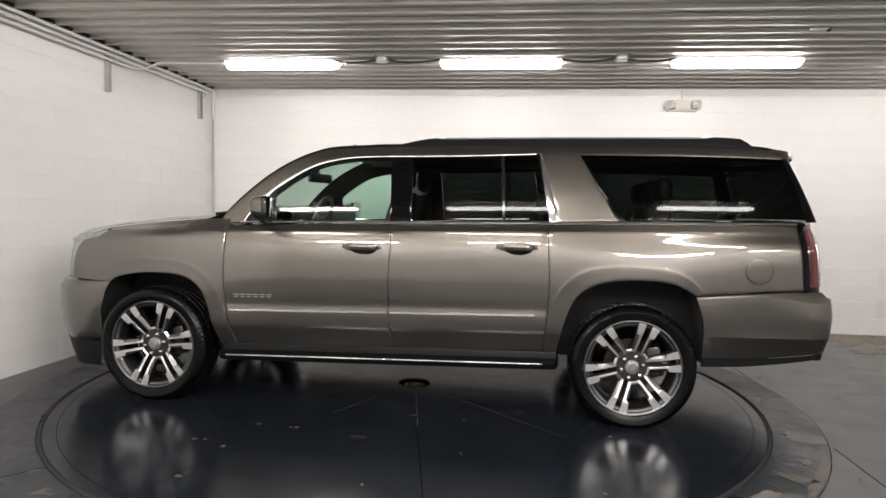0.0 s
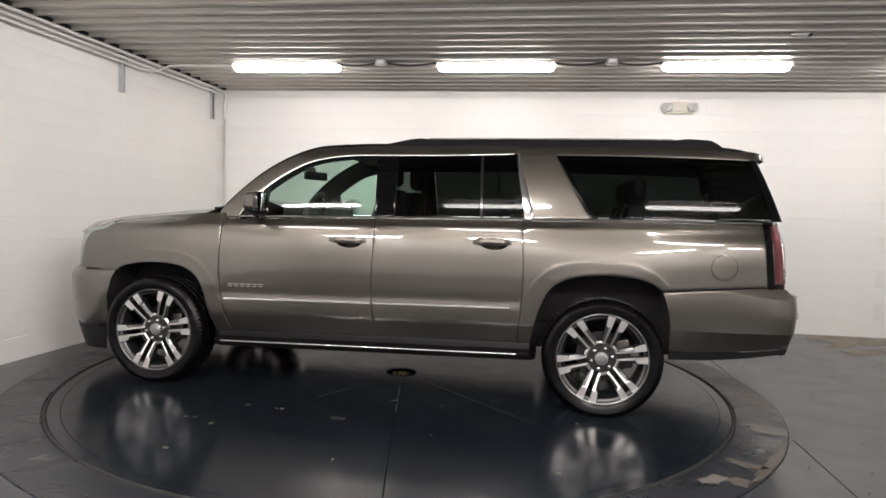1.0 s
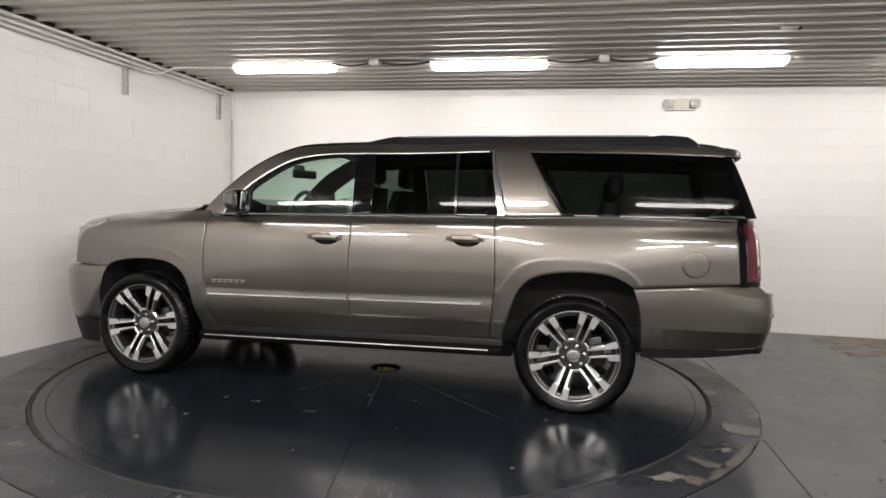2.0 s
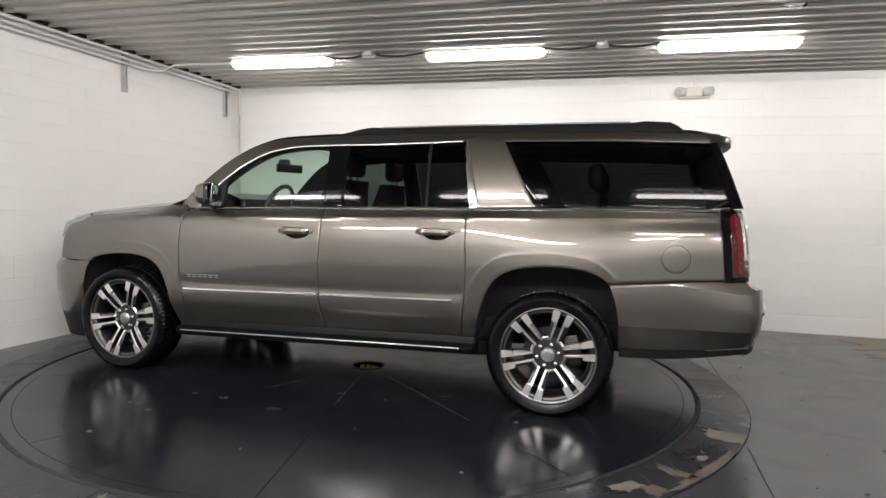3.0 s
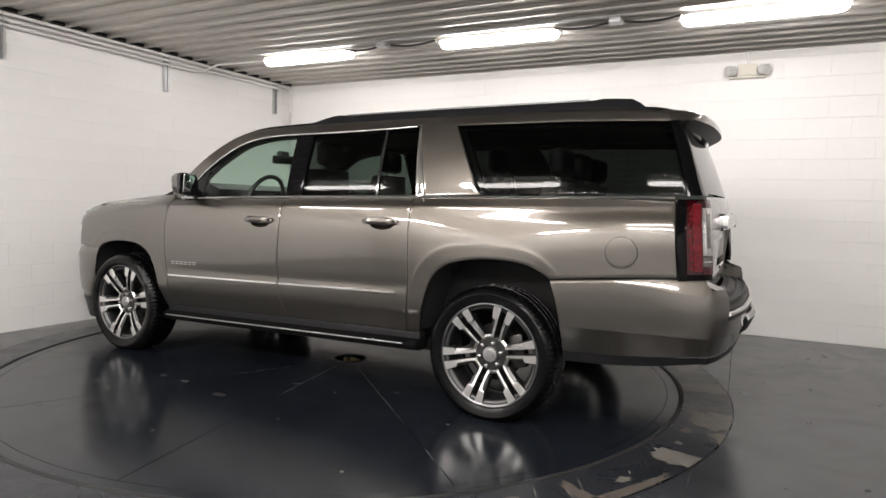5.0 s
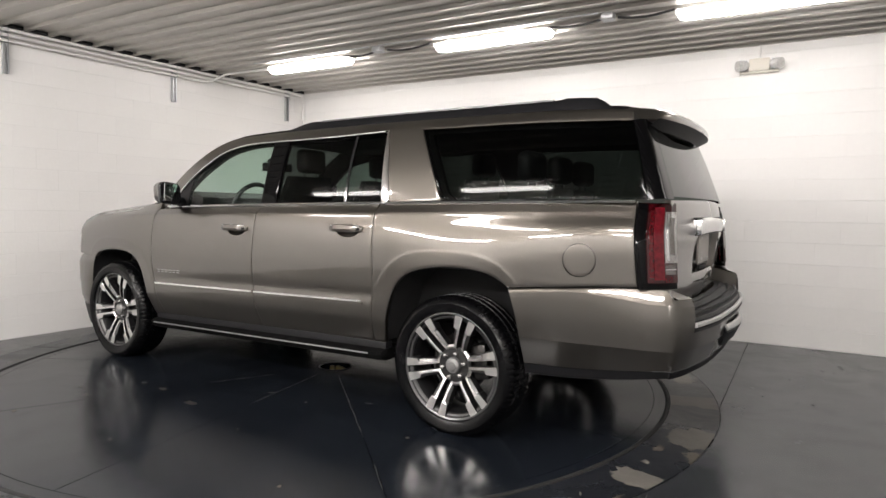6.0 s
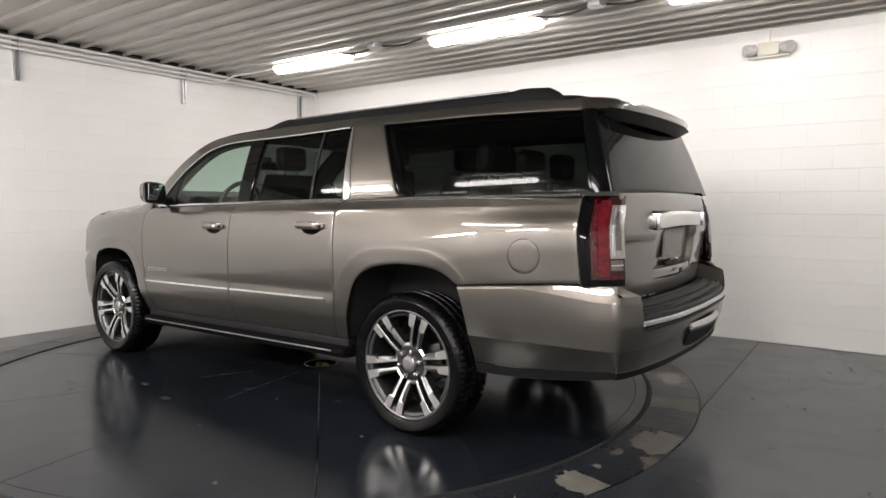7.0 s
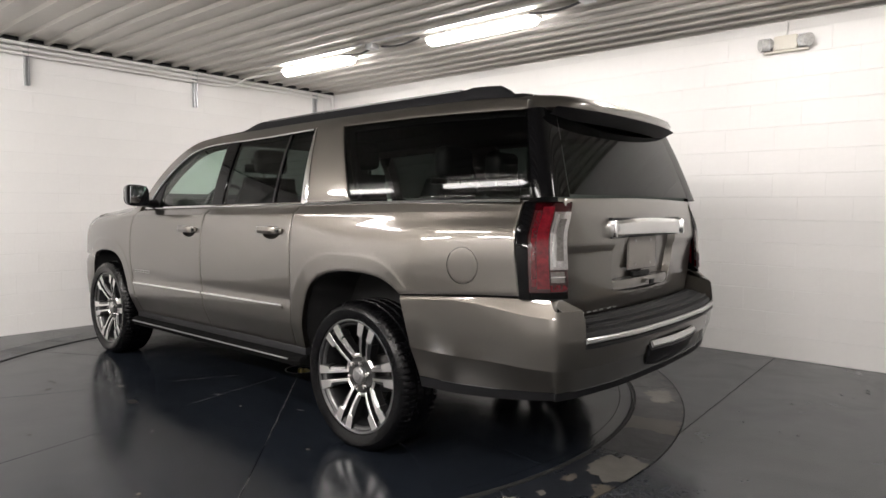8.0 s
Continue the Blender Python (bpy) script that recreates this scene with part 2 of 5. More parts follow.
def annulus(bm, r0, r1, a0, a1, z0, z1, n):
    """A curved slab between two radii and two angles, with its sides."""
    def ring(r, z):
        return [bm.verts.new((CX + r * math.cos(a), CY + r * math.sin(a), z)) for a in span(a0, a1, n)]
    ti, to, bi, bo = ring(r0, z1), ring(r1, z1), ring(r0, z0), ring(r1, z0)
    for k in range(n):
        bm.faces.new((ti[k], to[k], to[k + 1], ti[k + 1]))
        bm.faces.new((to[k], bo[k], bo[k + 1], to[k + 1]))
        bm.faces.new((bi[k], ti[k], ti[k + 1], bi[k + 1]))
    bm.faces.new((ti[0], bi[0], bo[0], to[0]))
    bm.faces.new((to[n], bo[n], bi[n], ti[n]))
    return bm


surround = thing("turntable_surround", "worn concrete ring with flaked grey paint round the turntable", "floor ring", kind="structure")
cuts = [radians(a) for a in (-16.5, 2.4, 12, 32, 50, 68, 86, 105, 124, 143, 160, 183, 201, 211, 220, 231, 240, 265, 290, 310, 326, 343.5)]
for a, b in zip(cuts, cuts[1:]):
    part("slab", annulus(bmesh.new(), R_GAP, R_RING - 0.006, a + 0.0012, b - 0.0012, -0.1, 0.001 + 0.002 * random.random(), 12), RING_GREY if 0.0 < a < 0.9 else RING_PAINT, surround)


def blob(r0, ang, dr, dang, mat, parent, name="worn_patch", seed=0, rough=0.55, z=0.0042, stop=None):
    """A thin ragged patch at a radius and an angle of the turntable, dr deep and dang degrees long."""
    bm = bmesh.new()
    vs = []
    for k in range(48):
        t = 2 * math.pi * k / 48
        ca, sa = math.cos(t), math.sin(t)
        q = max(abs(ca), abs(sa)) ** -0.6
        f = q * (1 + rough * noise.noise((ca * 1.6 + seed * 7.3, sa * 1.6, seed * 3.1)) + 0.5 * rough * noise.noise((ca * 4 + seed, sa * 4, 2.0)) + 0.16 * rough * noise.noise((ca * 11, sa * 11, seed)))
        rr, aa = r0 + 0.5 * dr * f * ca, radians(ang + 0.5 * dang * f * sa)
        rr = max(R_GAP + 0.004, min(rr, R_RING - 0.008)) if name == "worn_patch" else rr
        aa = min(aa, radians(stop)) if stop is not None else aa
        vs.append(bm.verts.new((CX + rr * math.cos(aa), CY + rr * math.sin(aa), z)))
    f = bm.faces.new(vs)
    f.normal_update()
    if f.normal.z < 0:
        f.normal_flip()
    return part(name, bm, mat, parent, smooth=False)


BARE = material("bare_concrete", (0.135, 0.127, 0.112), 0.55, vary=0.25, scale=9, fine=70, bump=0.3)
BROWN = material("brown_concrete", (0.085, 0.074, 0.062), 0.45, vary=0.25, scale=8, fine=60, bump=0.3)
for k, (r0, ang, dr, dang, mt) in enumerate(((2.745, -1.6, 0.24, 7.0, BARE), (2.68, 14.0, 0.34, 5.0, BROWN), (2.735, -17.0, 0.24, 3.8, BARE), (2.70, -32.4, 0.22, 1.4, BROWN),
                                         (2.66, -39.5, 0.09, 3.0, BARE), (2.76, -38.0, 0.10, 2.2, BROWN), (2.805, -28.0, 0.055, 15.0, BROWN), (2.66, -12.5, 0.04, 1.0, BARE),
                                         (2.63, -7.6, 0.05, 2.2, BROWN), (2.72, -26.4, 0.05, 1.6, BARE), (2.65, -93.8, 0.16, 0.9, BARE), (2.70, 27.0, 0.16, 6.0, BARE),
                                         (2.60, -149, 0.04, 0.8, BROWN), (2.58, -139, 0.03, 0.8, BROWN), (2.60, -128.5, 0.06, 0.7, BROWN))):
    blob(r0, ang, dr, dang, mt, surround, seed=k + 1, stop={0: 2.3, 1: 16.5, 2: -15.2}.get(k))

STAINED = material("rusty_floor_stain", (0.125, 0.096, 0.064), 0.40, vary=0.5, scale=3, fine=40)
blob(5.45, 30.5, 1.1, 7.0, STAINED, floor, "floor_stain", seed=31, rough=0.9, z=0.0016)
blob(5.05, 25.6, 0.7, 2.6, STAINED, floor, "floor_stain", seed=35, rough=0.9, z=0.0019)


table = thing("turntable", "glossy dark blue-grey steel turntable set flush in the floor", "turntable", kind="structure")
part("pit", boxed(CX - 2.55, CX + 2.55, CY - 2.55, CY + 2.55, -0.119, -0.1), BLACK_GAP, table, smooth=False)
for k in range(10):
    a = radians(-7 + 36 * k)
    part("deck_sector", annulus(bmesh.new(), 0.130, R_DISC - 0.075, a + 0.0013, a + radians(36) - 0.0013, -0.06, 0.0, 24), TABLE_PAINT, table)
part("rim", annulus(bmesh.new(), R_DISC - 0.071, R_DISC, 0, 2 * math.pi, -0.06, 0.0, 128), TABLE_PAINT, table)
seal = bmesh.new()
tube(seal, [(CX + (R_DISC + 0.014) * math.cos(a), CY + (R_DISC + 0.014) * math.sin(a), -0.004) for a in span(0, 2 * math.pi, 128)], 0.013, 8, caps=False)
part("rubber_seal", seal, BLACK_GAP, table, "black rubber seal in the gap")

SCUFF = material("tan_scuff", (0.085, 0.074, 0.054), 0.5, vary=0.3, scale=40)
STAIN = material("dark_stain", (0.012, 0.011, 0.010), 0.45, vary=0.3, scale=30)
rnd_s = random.Random(11)
for k, (r0, ang, dr, dang) in enumerate(((1.80, -126, 0.03, 0.7), (1.76, -124.5, 0.02, 0.5), (1.75, -118.8, 0.025, 0.9), (1.39, -125, 0.03, 0.7), (1.28, -115, 0.03, 1.2), (1.30, -116.5, 0.015, 0.8),
                                     (2.14, -114, 0.03, 1.4), (0.95, -60, 0.02, 0.8), (1.5, -70, 0.015, 0.5), (1.9, -88, 0.02, 0.4), (2.2, -55, 0.02, 0.5), (1.7, -35, 0.02, 0.6))):
    blob(r0, ang, dr, dang, SCUFF, table, "scuff", seed=k + 40, rough=0.7, z=0.0012)
SEAM_DIRT = material("seam_dirt", (0.060, 0.058, 0.052), 0.5, vary=0.5, scale=14)


def streak(r0, a0, r1, a1, w, mat, parent, name, seed):
    """A thin broken line of dirt or bare concrete between two places given by radius and angle."""
    bm = bmesh.new()
    p0, p1 = (Vector((CX + q * math.cos(radians(a)), CY + q * math.sin(radians(a)), 0.0014)) for q, a in ((r0, a0), (r1, a1)))
    side = (p1 - p0).cross(Vector((0, 0, 1))).normalized()
    n = max(4, round((p1 - p0).length / 0.03))
    rows = []
    for i in range(n + 1):
        t = i / n
        hw = 0.5 * w * max(0.12, 0.75 + 1.5 * noise.noise((t * n * 0.45, seed, 1.0))) * min(1.0, 6 * t, 6 * (1 - t) + 0.1)
        c = p0.lerp(p1, t) + side * (0.8 * w * noise.noise((t * n * 0.2, seed, 7.0)))
        rows.append([bm.verts.new(c + side * hw), bm.verts.new(c - side * hw)])
    for a, b in zip(rows, rows[1:]):
        bm.faces.new((a[0], a[1], b[1], b[0]))
    bmesh.ops.recalc_face_normals(bm, faces=bm.faces)
    for f in bm.faces:
        if f.normal.z < 0:
            f.normal_flip()
    return part(name, bm, mat, parent, smooth=False)


for k, (r0, a0, r1, a1, w) in enumerate(((0.24, -44.6, 1.62, -43.0, 0.0065), (0.22, -77, 1.12, -79, 0.005), (0.45, -115.4, 0.98, -115.6, 0.006), (1.95, -42.9, 2.3, -43.1, 0.004), (0.80, -79, 0.83, -84, 0.012), (1.05, -35, 1.02, -38, 0.010))):
    streak(r0, a0, r1, a1, w, SEAM_DIRT, table, "seam_dirt", k + 3)
blob(1.26, -95.6, 0.055, 4.4, STAIN, table, "oil_stain", seed=77, rough=0.25, z=0.0012)
for k in range(26):
    a_ = radians(rnd_s.uniform(-40, 35))
    rr_ = rnd_s.uniform(2.95, 4.2)
    blob(rr_, math.degrees(a_), rnd_s.uniform(0.008, 0.02), rnd_s.uniform(0.25, 0.8), STAIN, floor, "paint_chip", seed=100 + k, rough=0.6, z=0.0012)
for k, (r0, a0, r1, a1, w) in enumerate(((2.62, -32.6, 2.76, -33.6, 0.012), (2.60, -30.2, 2.74, -32.2, 0.012), (2.66, -24.0, 2.70, -24.8, 0.012), (2.58, -35.5, 2.70, -37.0, 0.010))):
    streak(r0, a0, r1, a1, w, BARE, surround, "scratch", k + 31).location.z = 0.0045
# centre of the turntable: an open hub with brass fittings
bm = bmesh.new()
tube(bm, [(CX + 0.129 * math.cos(t), CY + 0.129 * math.sin(t), 0.0) for t in span(0, 2 * math.pi, 40)], 0.005, 6, caps=False)
part("hub_rim", bm, RING_GREY, table)
BRASS = material("dull_brass", (0.30, 0.24, 0.09), 0.45, metal=0.6, vary=0.2, scale=20)
for dx, dy in ((-0.065, 0.03), (-0.02, 0.05), (0.02, 0.04), (0.062, 0.02)):
    bm = bmesh.new()
    tube(bm, [(CX + dx, CY + dy, -0.095), (CX + dx, CY + dy, -0.012)], [0.024, 0.019], 10)
    part("hub_fitting", bm, BRASS, table)

# ceiling: ribbed steel deck in one mesh, ribs along the back wall
bm = bmesh.new()
PITCH, ys = 0.215, []
y = 0.03
while y > RY - PITCH:
    ys += [(y, 0.026), (y - 0.016, -0.0), (y - 0.056, 0.0), (y - 0.072, 0.026)]
    y -= PITCH
for x0, x1, lift in ((-0.2, 1.9, 0.0), (1.86, 4.9, 0.002), (4.86, 7.4, 0.0), (7.36, RX + 0.2, 0.002)):
    a = [bm.verts.new((x0, yy, RH + zz - lift)) for yy, zz in ys]
    b = [bm.verts.new((x1, yy, RH + zz - lift)) for yy, zz in ys]
    for i in range(len(ys) - 1):
        bm.faces.new((a[i], b[i], b[i + 1], a[i + 1]))
box(bm, -0.2, RX + 0.2, RY - 0.2, 0.2, RH + 0.2, RH + 0.3)
ceiling = tagged(part("ceiling", bm, DECK, m=ROOM, smooth=False), "ribbed galvanised steel deck ceiling", "ceiling", kind="structure")

# thin black strip along the wall top, drawn as the shade under the deck
part("deck_shade_strip", boxed(0.0, 0.004, RY, 0.0, RH - 0.004, RH + 0.034), BLACK_GAP, wall_left, smooth=False).matrix_parent_inverse = Matrix()


# ---- lamps, conduits and fittings of the room ----
def strip_lamp(x, y, glow):
    t = thing("strip_light", "lit four-foot white strip light under the ribbed ceiling", "ceiling light", ROOM @ pose(x, y, RH), "strip lights")
    prof = [(-0.058, -0.012), (-0.056, -0.046), (-0.040, -0.074), (0, -0.084), (0.040, -0.074), (0.056, -0.046), (0.058, -0.012)]
    bm = bmesh.new()
    ends = [(0.0, 0.35), (0.012, 0.72), (0.035, 0.92), (0.07, 1.0)]
    stops = [(0.005 + e, k) for e, k in ends] + [(1.205 - e, k) for e, k in ends[::-1]]
    rows = [[bm.verts.new((x, p * k, -0.012 + (q + 0.012) * k)) for p, q in prof] for x, k in stops]
    for a, b in zip(rows, rows[1:]):
        for i in range(6):
            bm.faces.new((a[i], a[i + 1], b[i + 1], b[i]))
    bm.faces.new(rows[0][::-1])
    bm.faces.new(rows[-1])
    bmesh.ops.recalc_face_normals(bm, faces=bm.faces)
    part("diffuser", bm, glow, t, "glowing white diffuser")
    part("housing", boxed(0.02, 1.19, -0.048, 0.048, -0.012, 0.0, 0.003), WHITE_METAL, t)
    for e in (-0.012, 1.202):
        part("end_cap", boxed(e, e + 0.02, -0.05, 0.05, -0.03, 0.0, 0.006), WHITE_METAL, t)
    return t


# solid black boxes in the flute ends stand in for their shade
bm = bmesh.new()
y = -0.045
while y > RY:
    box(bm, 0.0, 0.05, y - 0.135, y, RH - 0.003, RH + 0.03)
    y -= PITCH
part("flute_shade", bm, BLACK_GAP, wall_left, "black boxes standing in for the shade in the deck's flute ends", smooth=False)
first = strip_lamp(0.875, -1.475, ROW_GLOW)
for x in (3.12, 5.37, 7.62):
    copy_thing(first, ROOM @ pose(x, -1.475, RH))
second = strip_lamp(0.80, -5.9, LAMP_GLOW)
for x in (3.0, 5.22):
    copy_thing(second, ROOM @ pose(x, -5.9, RH))
# unseen row, boosted to light the car's side; its last lamp is pure fill
third = strip_lamp(0.80, -8.2, FAR_GLOW)
for x in (3.0, 5.22, 7.46):
    copy_thing(third, ROOM @ pose(x, -8.2, RH))

# conduits along the left wall
def rod(name, label, pts, r, mat, m=LEFT, category="conduit", group="conduits"):
    return tagged(part(name, tube(bmesh.new(), pts, r), mat, m=m), label, category, group)


rod("conduit", "white painted conduit along the top of the block wall", [(0.075, RY, 2.842), (0.075, -0.35, 2.842), (0.085, -0.12, 2.83), (0.05, -0.06, 2.72), (0.045, -0.055, 2.5), (0.045, -0.055, 0.02)], 0.016, CONDUIT)
rod("conduit", "white painted conduit along the top of the block wall", [(0.07, RY, 2.792), (0.07, -0.25, 2.792)], 0.016, CONDUIT)
rod("conduit", "white painted conduit along the top of the block wall", [(0.07, RY, 2.745), (0.07, -1.95, 2.745), (0.075, -1.75, 2.75), (0.10, -1.62, 2.78), (0.18, -1.54, 2.85), (0.30, -1.50, 2.865), (0.7, -1.475, 2.865), (0.88, -1.475, 2.865)], 0.013, CONDUIT)


def strut(y):
    t = thing("wall_bracket", "galvanised strut bracket holding conduits on the block wall", "bracket", LEFT @ pose(0, y, 0), "wall brackets")
    bm = bmesh.new()
    box(bm, 0.004, 0.045, -0.022, -0.017, 2.455, 2.868)
    box(bm, 0.004, 0.045, 0.017, 0.022, 2.455, 2.868)
    box(bm, 0.0, 0.004, -0.022, 0.022, 2.455, 2.868)
    box(bm, 0.041, 0.045, -0.022, -0.010, 2.455, 2.868)
    box(bm, 0.041, 0.045, 0.010, 0.022, 2.455, 2.868)
    part("channel", bm, ZINC, t, smooth=False)
    for z in (2.745, 2.792, 2.842):
        b2 = bmesh.new()
        tube(b2, [(0.046, 0.0, z - 0.022), (0.075, 0, z - 0.024), (0.094, 0, z), (0.075, 0, z + 0.022), (0.046, 0.0, z + 0.022)], 0.004, 6)
        part("clamp", b2, ZINC, t)
    return t


s0 = strut(-2.115)
for y in (-0.36, -3.85, -5.60):
    copy_thing(s0, LEFT @ pose(0, y, 0))


def junction_box(x, y):
    t = thing("junction_box", "grey steel junction box on the ceiling between lights", "junction box", ROOM @ pose(x, y, RH), "junction boxes")
    part("box_body", boxed(-0.048, 0.048, -0.048, 0.048, -0.048, 0.0, 0.006), ZINC, t)
    part("cover", boxed(-0.052, 0.052, -0.052, 0.052, -0.054, -0.048, 0.002), ZINC, t)
    return t


j0 = junction_box(2.56, -1.67)
copy_thing(j0, ROOM @ pose(4.87, -1.67, RH))
DARK_CABLE = material("dark_cable", (0.03, 0.03, 0.03), 0.5)
for x0, x1 in ((2.06, 2.50), (2.62, 3.13), (4.32, 4.81), (4.93, 5.38)):
    pts = [(x, -1.60 + 0.012 * math.sin((x - x0) * 9), RH - 0.022 - 0.02 * math.sin(math.pi * (x - x0) / (x1 - x0))) for x in span(x0, x1, 12)]
    rod("cable", "dark flexible cable hanging between strip lights", pts, 0.010, DARK_CABLE, ROOM, category="cable", group="cables")

rod("conduit", "thin galvanised conduit along the ceiling beside the lights", [(0.9, -1.75, RH - 0.012), (2.5, -1.75, RH - 0.012)], 0.009, ZINC, ROOM)
rod("conduit", "thin galvanised conduit along the ceiling beside the lights", [(2.62, -1.75, RH - 0.012), (4.81, -1.75, RH - 0.012)], 0.009, ZINC, ROOM)
clip = thing("ceiling_clip", "small galvanised clip with a dark end on the ribbed ceiling", "clip", ROOM @ pose(6.20, -2.48, RH))
part("plate", boxed(0.0, 0.13, -0.022, 0.022, -0.006, 0.0, 0.002), WHITE_METAL, clip)
part("strap", boxed(0.03, 0.09, -0.008, 0.008, -0.014, -0.006, 0.002), ZINC, clip)
part("dark_end", boxed(0.13, 0.15, -0.02, 0.02, -0.022, 0.0, 0.003), BLACK_GAP, clip)

ex = thing("emergency_light", "ivory twin-head emergency light on the block wall", "emergency light", ROOM @ pose(5.868, 0, 2.685))
part("housing", boxed(-0.09, 0.09, -0.075, 0.0, -0.055, 0.065, 0.012), BEIGE, ex)
part("base", boxed(-0.17, 0.17, -0.06, 0.0, -0.072, -0.05, 0.008), BEIGE, ex)
for s in (-1, 1):
    b2 = bmesh.new()
    tube(b2, [(s * 0.10, -0.05, 0.005), (s * 0.118, -0.062, 0.005), (s * 0.15, -0.085, 0.0), (s * 0.185, -0.11, -0.005)], [0.03, 0.045, 0.05, 0.052], 16)
    head = part("lamp_head", b2, LENS, ex, "ribbed grey lamp head")
    for k in range(5):
        b3 = bmesh.new()
        box(b3, s * 0.11 + s * 0.014 * k - 0.002, s * 0.11 + s * 0.014 * k + 0.002, -0.12, -0.02, -0.048, 0.05)
        part("rib", b3, ZINC, head, smooth=False)
rod("conduit", "thin white drop conduit above the emergency light", [(5.868, -0.02, 2.74), (5.868, -0.02, RH)], 0.008, CONDUIT, ROOM)


# ---- the car: nose to -x, wheels on z = 0 ----
PAINT = material("bronze_paint", (0.115, 0.104, 0.0895), 0.345, metal=0.94, coat=1.0, vary=0.03, scale=1.2, fine=900, coat_rough=0.025)
PAINT.node_tree.nodes["Principled BSDF"].inputs["Coat IOR"].default_value = 1.85
CHROME = material("chrome", (0.80, 0.80, 0.80), 0.09, metal=1.0, vary=0.03)
BRIGHT = material("bright_strip", (0.90, 0.90, 0.89), 0.22, metal=1.0, vary=0.03)
SATIN = material("satin_silver", (0.55, 0.55, 0.55), 0.28, metal=1.0, vary=0.05)
GLOSS_BLACK = material("gloss_black", (0.008, 0.008, 0.009), 0.08, vary=0.1, coat=0.5)
PILLAR_BLACK = material("pillar_black", (0.003, 0.003, 0.0033), 0.04, vary=0.1, spec=0.12)
BLACK_PLASTIC = material("black_plastic", (0.009, 0.009, 0.010), 0.5, vary=0.2, scale=8, bump=0.15, bump_scale=400, spec=0.22)
RAIL_GREY = material("grey_plastic", (0.009, 0.009, 0.010), 0.5, vary=0.12, scale=6, spec=0.12)
LINER = material("wheel_liner", (0.010, 0.010, 0.010), 0.85, vary=0.3, scale=6)
RUBBER = material("tyre_rubber", (0.0022, 0.0022, 0.0026), 0.24, vary=0.25, scale=9, bump=0.10, bump_scale=140, spec=0.20, rough_vary=0.06)
ALLOY = material("machined_alloy", (0.80, 0.79, 0.78), 0.30, metal=1.0, vary=0.05, scale=14)
POCKET = material("grey_alloy", (0.020, 0.020, 0.021), 0.34, metal=0.6, vary=0.1, scale=10)
SLOPE = material("satin_alloy", (0.17, 0.17, 0.17), 0.30, metal=1.0, vary=0.08, scale=14)
STEEL = material("brake_steel", (0.06, 0.058, 0.056), 0.38, metal=1.0, vary=0.15, scale=20)
RED_LENS = material("red_lens", (0.032, 0.0015, 0.003), 0.08, coat=0.8, vary=0.35, scale=30, spec=0.5)
LIGHT_RED = material("light_red_lens", (0.105, 0.003, 0.008), 0.10, coat=0.5, vary=0.6, scale=55)
MID_RED = material("mid_red_lens", (0.065, 0.002, 0.005), 0.10, coat=0.5, vary=0.6, scale=55)
LENS_GREY = material("grey_lens", (0.17, 0.16, 0.15), 0.16, metal=0.4, coat=1.0, vary=0.35, scale=60)
CLEAR_LENS = material("clear_lens", (0.60, 0.59, 0.58), 0.14, metal=0.8, coat=1.0, vary=0.25, scale=40)
HEAD_LENS = material("headlight_lens", (0.24, 0.25, 0.245), 0.25, metal=0.0, coat=0.5, vary=0.2, scale=25)
LEATHER = material("dark_leather", (0.012, 0.012, 0.012), 0.55, vary=0.15, bump=0.2)
INNER_TRIM = material("cabin_trim", (0.008, 0.008, 0.008), 0.8, vary=0.1, spec=0.1)
HEADLINER = material("headliner", (0.10, 0.098, 0.095), 0.9, vary=0.06)
CLEAR_GLASS = pane("clear_glass", (0.64, 0.80, 0.72))
DARK_GLASS = pane("privacy_glass", (0.082, 0.096, 0.090), 1.28)
SHIELD_GLASS = pane("windshield_glass", (0.70, 0.78, 0.74))
REAR_GLASS = pane("rear_glass", (0.03, 0.036, 0.034), 1.22)
MIRROR = material("tinted_mirror", (0.60, 0.62, 0.62), 0.03, metal=1.0, vary=0.02)
RAIL_BAR = material("rail_bar_grey", (0.13, 0.13, 0.135), 0.30, metal=0.7, vary=0.06)
EMBLEM_RED = material("emblem_red", (0.16, 0.012, 0.016), 0.2, coat=0.5, vary=0.1)
BADGE = material("badge_silver", (0.38, 0.37, 0.36), 0.35, metal=0.8, vary=0.08, scale=60)
NUT = material("nut_chrome", (0.50, 0.49, 0.48), 0.22, metal=0.85, vary=0.05)
CAP = material("cap_silver", (0.35, 0.35, 0.35), 0.36, metal=0.9, vary=0.12, scale=30)
HUB = material("hub_black", (0.012, 0.012, 0.012), 0.4, vary=0.15, scale=20)
BOARD_BLACK = material("board_black", (0.006, 0.006, 0.006), 0.8, vary=0.2, scale=12, spec=0.02)
BOARD_STRIP = material("dull_strip", (0.36, 0.36, 0.36), 0.28, metal=0.9, vary=0.1)
PLATE = material("bare_plate_panel", (0.36, 0.34, 0.31), 0.45, vary=0.08)

suv = thing("suv", "bronze-grey metallic long SUV parked on the turntable", "car")

